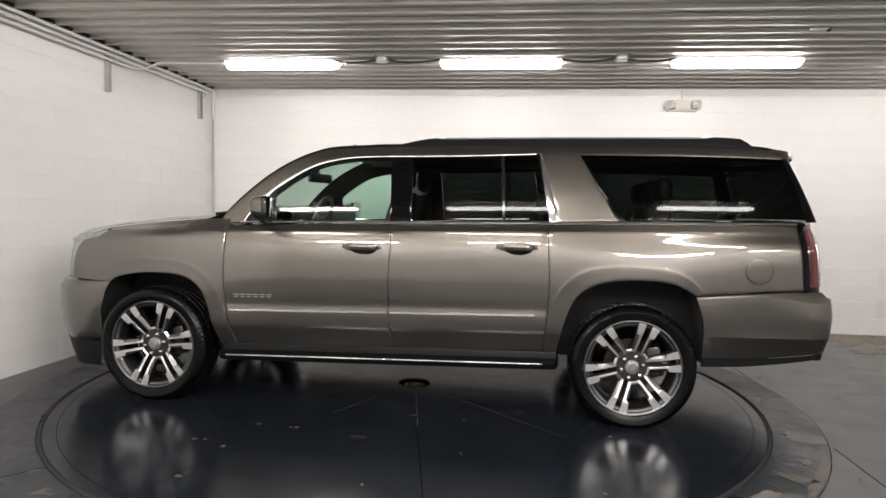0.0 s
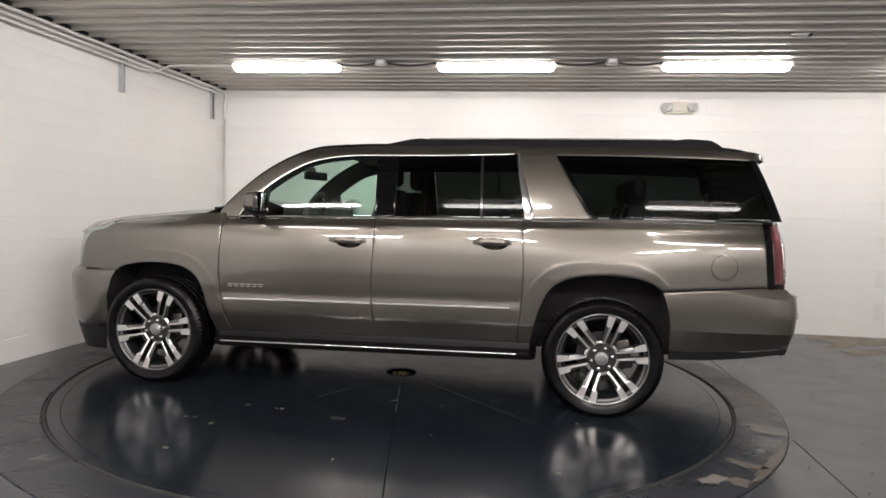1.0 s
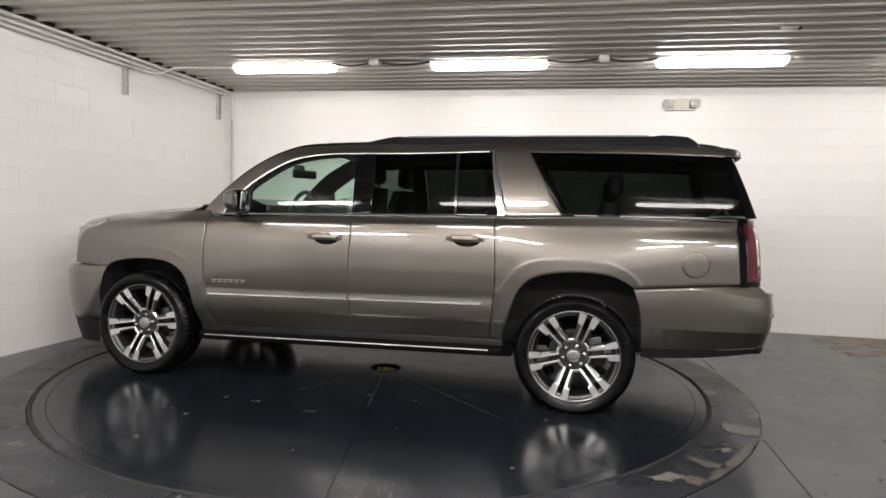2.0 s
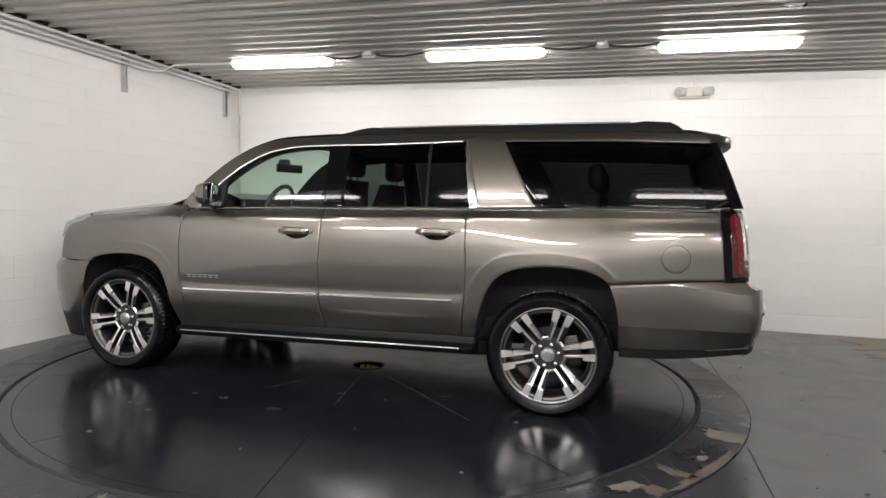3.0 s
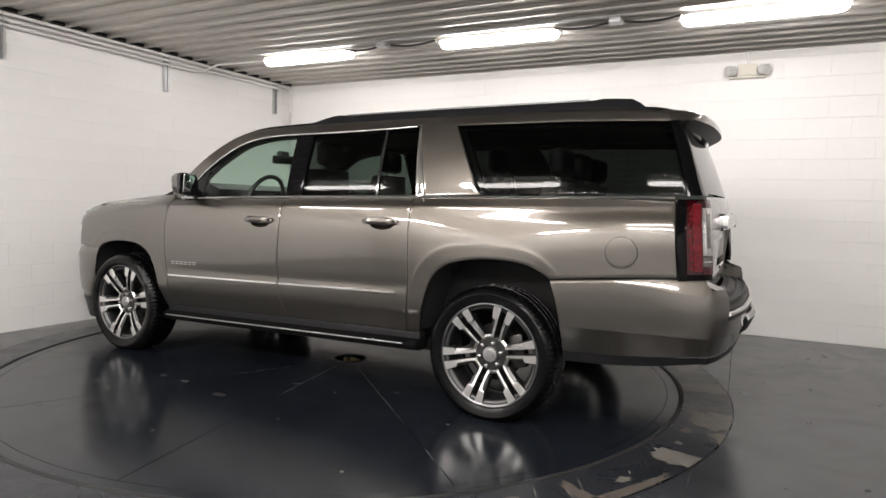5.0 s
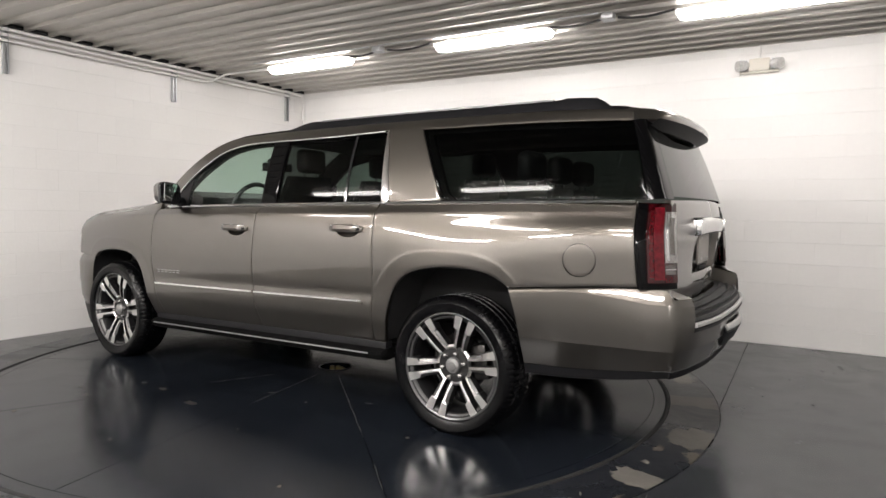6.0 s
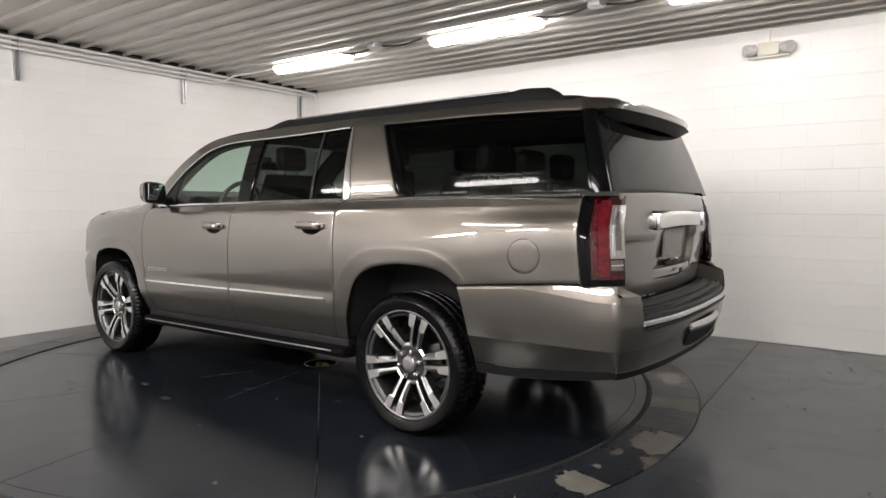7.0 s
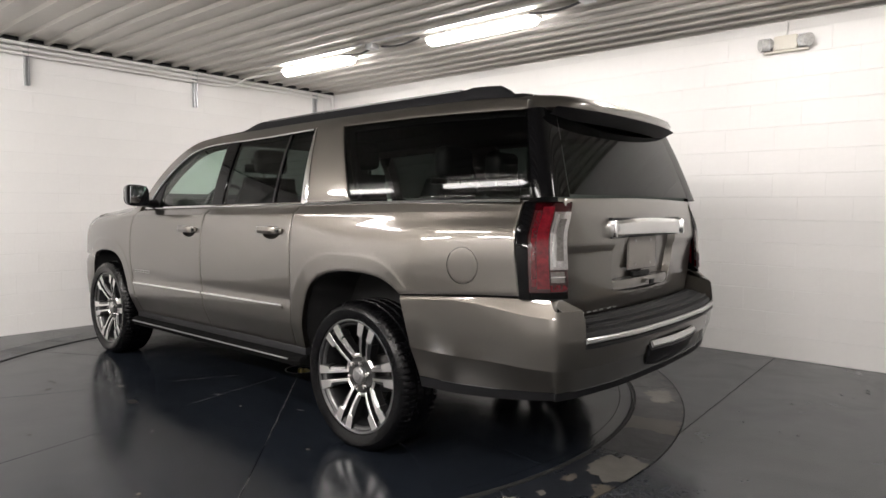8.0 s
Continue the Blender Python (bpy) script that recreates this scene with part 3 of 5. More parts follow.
body_line = curve((0.18, 0.30, 0.40, 0.462, 0.480, 0.54, 0.60, 0.62, 0.69, 0.725, 0.745, 0.775, 0.82, 0.95, 1.05, 1.10, 1.13, 1.17, 1.20, 1.235, 1.2465, 1.2495, 1.28, 1.31, 1.34),
                  (0.835, 0.876, 0.912, 0.9350, 0.942, 0.962, 0.981, 0.984, 0.989, 0.9860, 0.9842, 0.9885, 0.994, 1.000, 0.998, 0.9945, 0.9910, 0.9845, 0.9775, 0.9670, 0.9630, 0.9608, 0.921, 0.900, 0.884))
plain_line = curve((0.18, 0.30, 0.40, 0.462, 0.480, 0.54, 0.60, 0.62, 0.70, 0.82, 0.95, 1.05, 1.10, 1.13, 1.17, 1.20, 1.235, 1.2465, 1.2495, 1.28, 1.31, 1.34),
                   (0.835, 0.876, 0.912, 0.9350, 0.942, 0.961, 0.980, 0.983, 0.989, 0.996, 1.000, 0.998, 0.9945, 0.9910, 0.9845, 0.9775, 0.9670, 0.9630, 0.9608, 0.921, 0.900, 0.884))
rear_line = curve((0.18, 0.30, 0.40, 0.462, 0.480, 0.54, 0.60, 0.62, 0.70, 0.82, 0.95, 1.05, 1.12, 1.165, 1.21, 1.2465, 1.2495, 1.28, 1.31, 1.34),
                  (0.835, 0.876, 0.912, 0.9350, 0.942, 0.961, 0.980, 0.983, 0.989, 0.996, 1.000, 0.992, 0.9775, 0.9640, 0.9480, 0.9365, 0.9348, 0.9175, 0.901, 0.884))
RAKE = 0.020
hood_edge = curve((-2.32, -2.1, -1.8, -1.5, -1.2, -1.0), (1.15, 1.192, 1.238, 1.268, 1.29, 1.30))


ARCH_W, ARCH_H = 0.46, 0.56


def arch(x, z, xc, zc):
    return ((abs(x - xc) / ARCH_W) ** 3 + (max(0.0, z - zc) / ARCH_H) ** 3) ** (1 / 3)


def lip(m):
    """How far the wheel arch flare stands proud, by the distance from the arch."""
    return (-0.003 + 0.0050 * min(1.0, max(0.0, (m - 1.0) / 0.15))) * (1 - smooth(1.148, 1.185, m))


def side_w(x, z, flare=True):
    """Half width of the body below the belt."""
    w = (body_line if -1.105 < x < 1.09 else plain_line)(z - RAKE * (x - 1.0))
    if x > 0.9:
        t = smooth(0.9, 1.75, x)
        zr = z - RAKE * (x - 1.0)
        zr -= 0.09 * smooth(1.75, 2.6, x) * smooth(0.82, 1.0, zr) * smooth(1.245, 1.12, zr)
        w = w * (1 - t) + t * rear_line(zr)
    if x < -1.3:
        w -= 0.082 * ((-1.3 - x) / 0.95) ** 2
    if x > 1.9:
        w -= 0.07 * ((x - 1.9) / 0.8) ** 2
    roll = smooth(-1.12, -1.55, x) * max(0.0, (z - hood_edge(x) + 0.11) / 0.11) ** 2
    w -= 0.09 * roll * (1 - 0.45 * smooth(-1.75, -2.1, x))
    if z < 1.1 and flare:
        w += max(lip(arch(x, z, -1.63, 0.35)), lip(arch(x, z, 1.615, 0.39)))
    return w


def cabin_w(x, z):
    """Half width of the glasshouse above the belt."""
    h = z - (1.31 + RAKE * (x - 1.0))
    w = 0.908 - 0.25 * h - 0.25 * h * abs(h)
    if h > 0.44:
        w -= 4.0 * (h - 0.44) ** 2
    if x < -0.2:
        w -= 0.035 * (-0.2 - x) ** 2
    if x > 1.8:
        w -= 0.028 * ((x - 1.8) / 0.85) ** 2
    return w


def line(*segs, step=0.025):
    """A closed outline from smooth stretches, each a list of (a, b), with corners where they meet."""
    out = []
    for s in segs:
        p = [Vector(q) for q in s]
        q = [2 * p[0] - p[1]] + p + [2 * p[-1] - p[-2]]
        for i in range(1, len(q) - 2):
            n = max(1, round((q[i + 1] - q[i]).length / step))
            for k in range(n):
                t = k / n
                out.append(0.5 * (2 * q[i] + (q[i + 1] - q[i - 1]) * t + (2 * q[i - 1] - 5 * q[i] + 4 * q[i + 1] - q[i + 2]) * t * t
                                  + (3 * q[i] - q[i - 1] - 3 * q[i + 1] + q[i + 2]) * t ** 3))
    res = []
    for v in out:
        if not res or (v - res[-1]).length > 0.002:
            res.append(v)
    return res


def shrunk(poly, d):
    area = sum(a.x * b.y - b.x * a.y for a, b in zip(poly, poly[1:] + poly[:1]))
    s = 1 if area > 0 else -1
    out = []
    for i, p in enumerate(poly):
        e0, e1 = (p - poly[i - 1]).normalized(), (poly[(i + 1) % len(poly)] - p).normalized()
        n0, n1 = Vector((-e0.y, e0.x)) * s, Vector((-e1.y, e1.x)) * s
        n = n0 + n1
        n = n0 if n.length < 0.3 else n.normalized()
        out.append(p + n * d / max(0.5, n.dot(n0)))
    return out


def inside(poly, x, y):
    hit = False
    j = len(poly) - 1
    for i in range(len(poly)):
        a, b = poly[i], poly[j]
        if (a.y > y) != (b.y > y) and x < (b.x - a.x) * (y - a.y) / (b.y - a.y) + a.x:
            hit = not hit
        j = i
    return hit


def panel(poly, at, inward, step=0.03, gap=0.0026, depth=0.03, holes=(), roll=0.0018, folds=()):
    """A curved sheet-metal panel: outline poly in (a, b), at(a, b) its place, inward the way to its rim."""
    inw = Vector(inward)
    o0, o1 = shrunk(poly, gap), shrunk(poly, gap + 0.007)
    o2 = shrunk(poly, gap + 0.018)
    loops = [o0, o1, o2] + [list(h) for h in holes]
    pts, edges = [], []
    for lp in loops:
        n0 = len(pts)
        pts += lp
        edges += [(n0 + i, n0 + (i + 1) % len(lp)) for i in range(len(lp))]
    x0, x1 = min(p.x for p in poly), max(p.x for p in poly)
    y0, y1 = min(p.y for p in poly), max(p.y for p in poly)
    core = shrunk(poly, gap + 0.018 + step * 0.4)
    for fold in folds:
        last = None
        for p in fold:
            if inside(core, p.x, p.y):
                pts.append(p)
                if last is not None:
                    edges.append((last, len(pts) - 1))
                last = len(pts) - 1
            else:
                last = None
    j = 0
    yy = y0 + step / 2
    while yy < y1:
        xx = x0 + (step / 2 if j % 2 else step)
        while xx < x1:
            clear = not folds or (abs(yy - RAKE * (xx - 1.0) - 1.248) > 0.010 and not any(1.13 < arch(xx, yy, c, d) < 1.203 for c, d in FLARES))
            if clear and inside(core, xx, yy) and not any(inside(h, xx, yy) for h in holes):
                pts.append(Vector((xx, yy)))
            xx += step
        yy += step * 0.87
        j += 1
    vs, _, fs, orig, _, _ = geometry.delaunay_2d_cdt(pts, edges, [], 0, 1e-6)
    n0 = len(o0)
    bm = bmesh.new()
    made = {}
    push = inw * roll
    ring = {}
    for i, v in enumerate(vs):
        p = Vector(at(v.x, v.y))
        if any(o < n0 for o in orig[i]):
            p = p + push
            for o in orig[i]:
                if o < n0:
                    ring[o] = i
        made[i] = bm.verts.new(p)
    for f in fs:
        c = sum((vs[k] for k in f), Vector((0, 0))) / len(f)
        if inside(o0, c.x, c.y) and not any(inside(h, c.x, c.y) for h in holes):
            face = bm.faces.new([made[k] for k in f])
            face.normal_update()
            if face.normal.dot(inw) > 0:
                face.normal_flip()
    if depth:
        rim = {k: bm.verts.new(made[ring[k]].co + inw * depth) for k in ring}
        for k in range(n0):
            k2 = (k + 1) % n0
            if k in ring and k2 in ring and ring[k] != ring[k2]:
                try:
                    bm.faces.new((made[ring[k]], made[ring[k2]], rim[k2], rim[k]))
                except ValueError:
                    pass
    for v in [v for v in bm.verts if not v.link_faces]:
        bm.verts.remove(v)
    return bm


def ribbon(bm, pts, out, up_w, thick):
    """A moulding along a line: pts on the surface, out the way it stands proud, up_w its width."""
    rows = []
    n = len(pts)
    o = Vector(out)
    for i, p in enumerate(pts):
        p = Vector(p)
        d = (Vector(pts[min(i + 1, n - 1)]) - Vector(pts[max(i - 1, 0)])).normalized()
        a = o.cross(d).normalized() * (up_w / 2)
        t = o * thick
        rows.append([bm.verts.new(q) for q in (p - a - t * 0.6, p - a + t * 0.35, p - a * 0.6 + t, p + a * 0.6 + t, p + a + t * 0.35, p + a - t * 0.6)])
    for a, b in zip(rows, rows[1:]):
        for k in range(6):
            bm.faces.new((a[k], b[k], b[(k + 1) % 6], a[(k + 1) % 6]))
    bm.faces.new(rows[0])
    bm.faces.new(rows[-1][::-1])
    bmesh.ops.recalc_face_normals(bm, faces=bm.faces)
    return bm


# outlines in (x, z)
DOOR_F = [(-1.098, 1.245), (-1.104, 1.086), (-1.106, 0.852), (-1.086, 0.617), (-1.054, 0.49), (-1.022, 0.415)]
SPLIT = [(0.052, 1.277), (0.051, 1.078), (0.043, 0.889), (0.046, 0.662), (0.066, 0.528), (0.085, 0.437)]
DOOR_R = [(1.084, 1.303), (1.091, 1.106), (1.099, 0.924), (1.092, 0.703), (1.078, 0.554), (1.069, 0.455)]
ARCH_F = [(-1.150, 0.405), (-1.195, 0.536), (-1.232, 0.692), (-1.288, 0.808), (-1.376, 0.872), (-1.501, 0.899), (-1.711, 0.899), (-1.893, 0.868), (-1.972, 0.824)]
ARCH_FB = [(-1.972, 0.824), (-2.035, 0.732), (-2.072, 0.60), (-2.085, 0.40)]
ARCH_R = [(2.004, 0.866), (1.945, 0.905), (1.86, 0.936), (1.723, 0.951), (1.55, 0.946), (1.386, 0.911), (1.282, 0.84), (1.218, 0.71), (1.178, 0.56), (1.158, 0.455)]
ARCH_RB = [(2.004, 0.866), (2.043, 0.760), (2.066, 0.62), (2.078, 0.40)]
FENDER_TOP = [(-2.04, 1.182), (-1.8, 1.203), (-1.56, 1.223), (-1.45, 1.234)]
FENDER_COWL = [(-1.40, 1.277), (-1.3, 1.284), (-1.2, 1.288), (-1.118, 1.292)]
LAMP_EDGE = [(-2.305, 0.839), (-2.290, 0.94), (-2.266, 1.03), (-2.232, 1.097), (-2.20, 1.121), (-2.095, 1.144), (-2.067, 1.168), (-2.04, 1.182)]
TAIL_FRONT = [(2.630, 1.330), (2.640, 1.18), (2.652, 1.03), (2.664, 0.914)]
WIN_TOP = [(-1.015, 1.252), (-0.965, 1.336), (-0.823, 1.482), (-0.674, 1.592), (-0.521, 1.676), (-0.362, 1.717), (-0.203, 1.735), (0.0, 1.741), (0.5, 1.748), (1.028, 1.764)]
A_LINE = [(-1.17, 1.292), (-1.14, 1.335), (-1.02, 1.458), (-0.87, 1.588), (-0.71, 1.69), (-0.55, 1.762), (-0.43, 1.792), (-0.2, 1.806), (0.02, 1.814), (1.0, 1.826), (2.0, 1.822), (2.42, 1.808), (2.56, 1.785)]
Q_FRONT = [(1.289, 1.760), (1.40, 1.556), (1.495, 1.375), (1.512, 1.345), (1.545, 1.327)]
Q_REAR = [(2.694, 1.334), (2.66, 1.46), (2.618, 1.60), (2.572, 1.742)]


FLARES = ((-1.63, 0.35), (1.615, 0.39))
FOLD = [[Vector((c - ARCH_W * m * math.copysign(abs(math.cos(t)) ** (2 / 3), math.cos(t)), d + ARCH_H * m * math.sin(t) ** (2 / 3))) for t in span(0.03, math.pi - 0.03, 70)]
        for c, d in FLARES for m in (1.147, 1.160, 1.173, 1.186)]
FOLD += [[Vector((x, zc + RAKE * (x - 1.0))) for x in span(-2.2, 2.8, 200)] for zc in (1.2462, 1.2498)]


headlights = {}


def side_parts(s):
    def body(x, z):
        return (x, s * side_w(x, z), z)

    def cabin(x, z):
        return (x, s * cabin_w(x, z), z)

    def off(x, z, d, f=side_w):
        return (x, s * (f(x, z) + d), z)

    inw, outw = (0, -s, 0), (0, s, 0)
    fender = line([(-1.972, 0.824), (-2.2, 0.832), (-2.305, 0.839)], LAMP_EDGE, FENDER_TOP, [(-1.45, 1.234), (-1.40, 1.277)], FENDER_COWL, [(-1.118, 1.292), (-1.098, 1.245)], DOOR_F, [(-1.022, 0.415), (-1.150, 0.405)], ARCH_F)
    part("front_fender", panel(fender, body, inw, step=0.024, folds=FOLD), PAINT, suv)
    flank = line(FENDER_TOP, [(-1.45, 1.234), (-1.40, 1.277)], [(-1.40, 1.277), (-1.6, 1.262), (-1.8, 1.241), (-2.04, 1.208)], [(-2.04, 1.208), (-2.04, 1.182)])
    part("bonnet_flank", panel(flank, body, inw, gap=0.0022, roll=0.001), PAINT, suv)
    def cup_line(xh, zh):
        return [Vector((xh + 0.012 + 0.088 * math.cos(a), zh - 0.016 + 0.036 * math.sin(a))) for a in span(0, 2 * math.pi, 32)[:-1]]

    fd = line(DOOR_F[::-1], [(-1.098, 1.245), (-0.6, 1.262), (0.052, 1.277)], SPLIT, [(0.085, 0.437), (-0.5, 0.425), (-1.022, 0.415)])
    door1 = part("front_door", panel(fd, body, inw, step=0.024, folds=FOLD, holes=[cup_line(-0.137, 1.122)]), PAINT, suv)
    rd = line(SPLIT[::-1], [(0.052, 1.277), (0.6, 1.292), (1.084, 1.303)], DOOR_R, [(1.069, 0.455), (0.6, 0.448), (0.085, 0.437)])
    door2 = part("rear_door", panel(rd, body, inw, step=0.024, folds=FOLD, holes=[cup_line(0.886, 1.146)]), PAINT, suv)
    qp = line(DOOR_R[::-1], [(1.084, 1.303), (1.6, 1.318), (2.630, 1.330)], TAIL_FRONT, [(2.664, 0.914), (2.4, 0.899), (2.004, 0.866)], ARCH_R, [(1.158, 0.455), (1.069, 0.455)])
    fuel = [Vector((2.384 + 0.084 * math.cos(a), 1.032 + 0.085 * math.sin(a))) for a in span(0, 2 * math.pi, 40)[:-1]]
    quarter = part("quarter_panel", panel(qp, body, inw, step=0.024, holes=[fuel], folds=FOLD), PAINT, suv)
    part("fuel_door", panel(fuel, body, inw, gap=0.0035, step=0.03, roll=0.0008), PAINT, quarter)
    # belt ledge: from the door tops in to the glass
    bm = bmesh.new()
    grid(bm, lambda x, k: (x, s * (side_w(x, zb(x)) * (1 - k) + (cabin_w(x, zb(x) + 0.014)) * k), zb(x) + 0.010 * k - 0.002), span(-1.09, 2.62, 80), (0, 0.5, 1.0), flip=s > 0)
    part("belt_ledge", bm, PILLAR_BLACK, suv)
    # glasshouse frame: pillars and roof side
    fr = line(A_LINE, [(2.56, 1.785), (2.572, 1.742)], [(2.572, 1.742), (2.0, 1.757), (1.289, 1.760)], Q_FRONT,
              [(1.545, 1.327), (1.155, 1.312)], [(1.155, 1.312), (1.10, 1.53), (1.035, 1.770)], [(1.035, 1.770), (0.5, 1.754), (0.0, 1.747)] + [(x, z + 0.005) for x, z in WIN_TOP[6:0:-1]], [(-0.97, 1.336), (-1.02, 1.252), (-1.08, 1.244)], [(-1.08, 1.244), (-1.17, 1.292)])
    part("side_frame", panel(fr, cabin, inw, step=0.035, gap=0.0, depth=0.05), PAINT, suv)
    part("inner_trim", panel(shrunk(fr, -0.030), lambda x, z: off(x, z, -0.055, cabin_w), inw, step=0.06, gap=0.0, depth=0.03), INNER_TRIM, suv)
    # glass
    g1 = line([(x + 0.006, z) for x, z in WIN_TOP[:7]] + [(0.0, 1.741)], [(0.0, 1.741), (0.018, 1.52), (0.030, 1.278)], [(0.030, 1.278), (-0.5, 1.266), (-1.009, 1.252)])
    part("front_window", panel(g1, lambda x, z: off(x, z, -0.012, cabin_w), inw, depth=0, roll=0, gap=0.004), CLEAR_GLASS, door1, "clear greenish side glass").visible_shadow = False
    bp = line([(0.0, 1.741), (0.16, 1.743)], [(0.16, 1.743), (0.178, 1.30)], [(0.178, 1.30), (0.030, 1.278)], [(0.030, 1.278), (0.018, 1.52), (0.0, 1.741)])
    part("door_pillar", panel(bp, lambda x, z: off(x, z, -0.004, cabin_w), inw, gap=0.0015), PILLAR_BLACK, door2, "gloss black door pillar")
    g2 = line([(0.16, 1.743), (0.5, 1.748), (1.012, 1.757)], [(1.012, 1.757), (1.05, 1.55), (1.098, 1.312)], [(1.098, 1.312), (0.6, 1.305), (0.178, 1.30)], [(0.178, 1.30), (0.16, 1.743)])
    part("rear_window", panel(g2, lambda x, z: off(x, z, -0.012, cabin_w), inw, depth=0, roll=0, gap=0.003), DARK_GLASS, door2, "dark tinted side glass").visible_shadow = False
    bm = bmesh.new()
    ribbon(bm, [off(0.775 + 0.022 * t, 1.755 - 0.445 * t, -0.006, cabin_w) for t in span(0, 1, 8)], outw, 0.022, 0.006)
    part("division_bar", bm, GLOSS_BLACK, door2)
    g3 = line(Q_FRONT, [(1.545, 1.327), (2.0, 1.331), (2.694, 1.334)], Q_REAR, [(2.572, 1.742), (2.0, 1.757), (1.289, 1.760)])
    part("quarter_window", panel(g3, lambda x, z: off(x, z, -0.003, cabin_w), inw, depth=0.012, roll=0.002, gap=0.004), DARK_GLASS, suv, "dark tinted rear quarter glass").visible_shadow = False
    # bright mouldings
    bm = bmesh.new()
    ribbon(bm, [off(x, z, 0.0, cabin_w) for x, z in line(WIN_TOP[:9] + [(1.028, 1.765)], step=0.03)], outw, 0.008, 0.005)
    part("window_trim", bm, SATIN, suv, "bright chrome window trim")
    bm = bmesh.new()
    ribbon(bm, [(x, s * (0.35 * side_w(x, zb(x)) + 0.65 * cabin_w(x, zb(x) + 0.01)), zb(x) + 0.006) for x in span(-1.03, 1.11, 60)], (0, s * 0.8, 0.6), 0.017, 0.007)
    part("belt_trim", bm, CHROME, suv, "bright chrome belt trim")
    bm = bmesh.new()
    ribbon(bm, [(x, s * (0.3 * side_w(x, zb(x)) + 0.7 * cabin_w(x, zb(x) + 0.01)), zb(x) + 0.004) for x in span(1.13, 2.625, 40)], (0, s * 0.8, 0.6), 0.013, 0.006)
    part("belt_trim", bm, SATIN, suv)
    cw = line([(1.022, 1.768), (1.035, 1.770)], [(1.035, 1.770), (1.10, 1.53), (1.150, 1.335), (1.147, 1.315), (1.125, 1.305)], [(1.125, 1.305), (1.096, 1.304)], [(1.096, 1.304), (1.055, 1.55), (1.022, 1.768)])
    part("pillar_trim", panel(cw, lambda x, z: off(x, z, 0.006, cabin_w), inw, gap=0.0, roll=0.003, depth=0.02), CHROME, suv, "chrome window corner trim")
    # door mouldings, letters, handles
    for dr, x0, x1 in ((door1, -1.066, 0.035), (door2, 0.058, 1.012)):
        bm = bmesh.new()
        ribbon(bm, [off(x, 0.686 + 0.0195 * x, 0.002) for x in span(x0, x1, 30)], outw, 0.019, 0.011)
        part("door_moulding", bm, BRIGHT, dr, "bright strip on a body-coloured moulding")
        bm = bmesh.new()
        ribbon(bm, [off(x, 0.671 + 0.0195 * x, 0.0) for x in span(x0 - 0.003, x1 + 0.003, 30)], outw, 0.016, 0.009)
        part("moulding_base", bm, PAINT, dr)
    for k in range(6):
        x = -1.036 + 0.047 * k
        bm = bmesh.new()
        box(bm, x, x + 0.038, -0.002, 0.002, 0.0145, 0.021, 0.0012)
        box(bm, x + 0.004, x + 0.034, -0.002, 0.002, 0.0, 0.006, 0.0012)
        b = part("badge_bar", bm, BADGE, door1, smooth=False)
        b.matrix_basis = Matrix.Translation((0, s * (side_w(x, 0.765) + 0.003), 0.755 + 0.0008 * k))
    for dr, xh, zh in ((door1, -0.137, 1.122), (door2, 0.886, 1.146)):
        bm = bmesh.new()
        rows = []
        for t in span(0, 1, 16):
            x = xh - 0.133 + 0.266 * t
            prd = 0.012 + 0.036 * smooth(0, 0.25, t) * smooth(1, 0.72, t)
            hh = 0.013 + 0.011 * smooth(0, 0.2, t) * smooth(1.0, 0.75, t)
            y = side_w(x, zh)
            rows.append([bm.verts.new((x, s * (y + prd * c), zh + hh * d + 0.004 * math.sin(math.pi * t))) for c, d in ((-0.1, 0.9), (0.6, 1.0), (0.88, 0.75), (1.03, -0.15), (0.92, -0.9), (0.45, -1.0))])
        for a, b in zip(rows, rows[1:]):
            for k in range(6):
                bm.faces.new((a[k], b[k], b[(k + 1) % 6], a[(k + 1) % 6]))
        bm.faces.new(rows[0])
        bm.faces.new(rows[-1])
        bmesh.ops.recalc_face_normals(bm, faces=bm.faces)
        part("door_handle", bm, PAINT, dr, "body-coloured door handle with a chrome edge", sharp=28)
        bm = bmesh.new()
        ribbon(bm, [off(xh - 0.115 + 0.23 * t, zh + 0.019 + 0.004 * math.sin(math.pi * t), 0.020 + 0.017 * math.sin(math.pi * t)) for t in span(0, 1, 12)], outw, 0.007, 0.004)
        part("handle_trim", bm, CHROME, dr)
        bm = bmesh.new()
        lp = cup_line(xh, zh)
        cx_, cz_ = xh + 0.012, zh - 0.016
        grid(bm, lambda k, q: off(cx_ + (lp[k].x - cx_) * q[0], cz_ + (lp[k].y - cz_) * q[0], -q[1]), range(len(lp)), ((1.0, 0.0), (0.96, 0.002), (0.88, 0.008), (0.72, 0.016), (0.4, 0.019), (0.02, 0.0195)), wrap=True, flip=s > 0)
        bmesh.ops.recalc_face_normals(bm, faces=bm.faces)
        part("handle_cup", bm, PAINT, dr)
        bm = bmesh.new()
        tube(bm, [off(xh + 0.108, zh + 0.001, 0.018), off(xh + 0.108, zh + 0.001, 0.034)], 0.0085, 12)
        part("key_cylinder", bm, BLACK_PLASTIC, dr)
    # mirror: a rounded shell, black below, with a gloss black rim round the glass
    bm = bmesh.new()
    rows = []
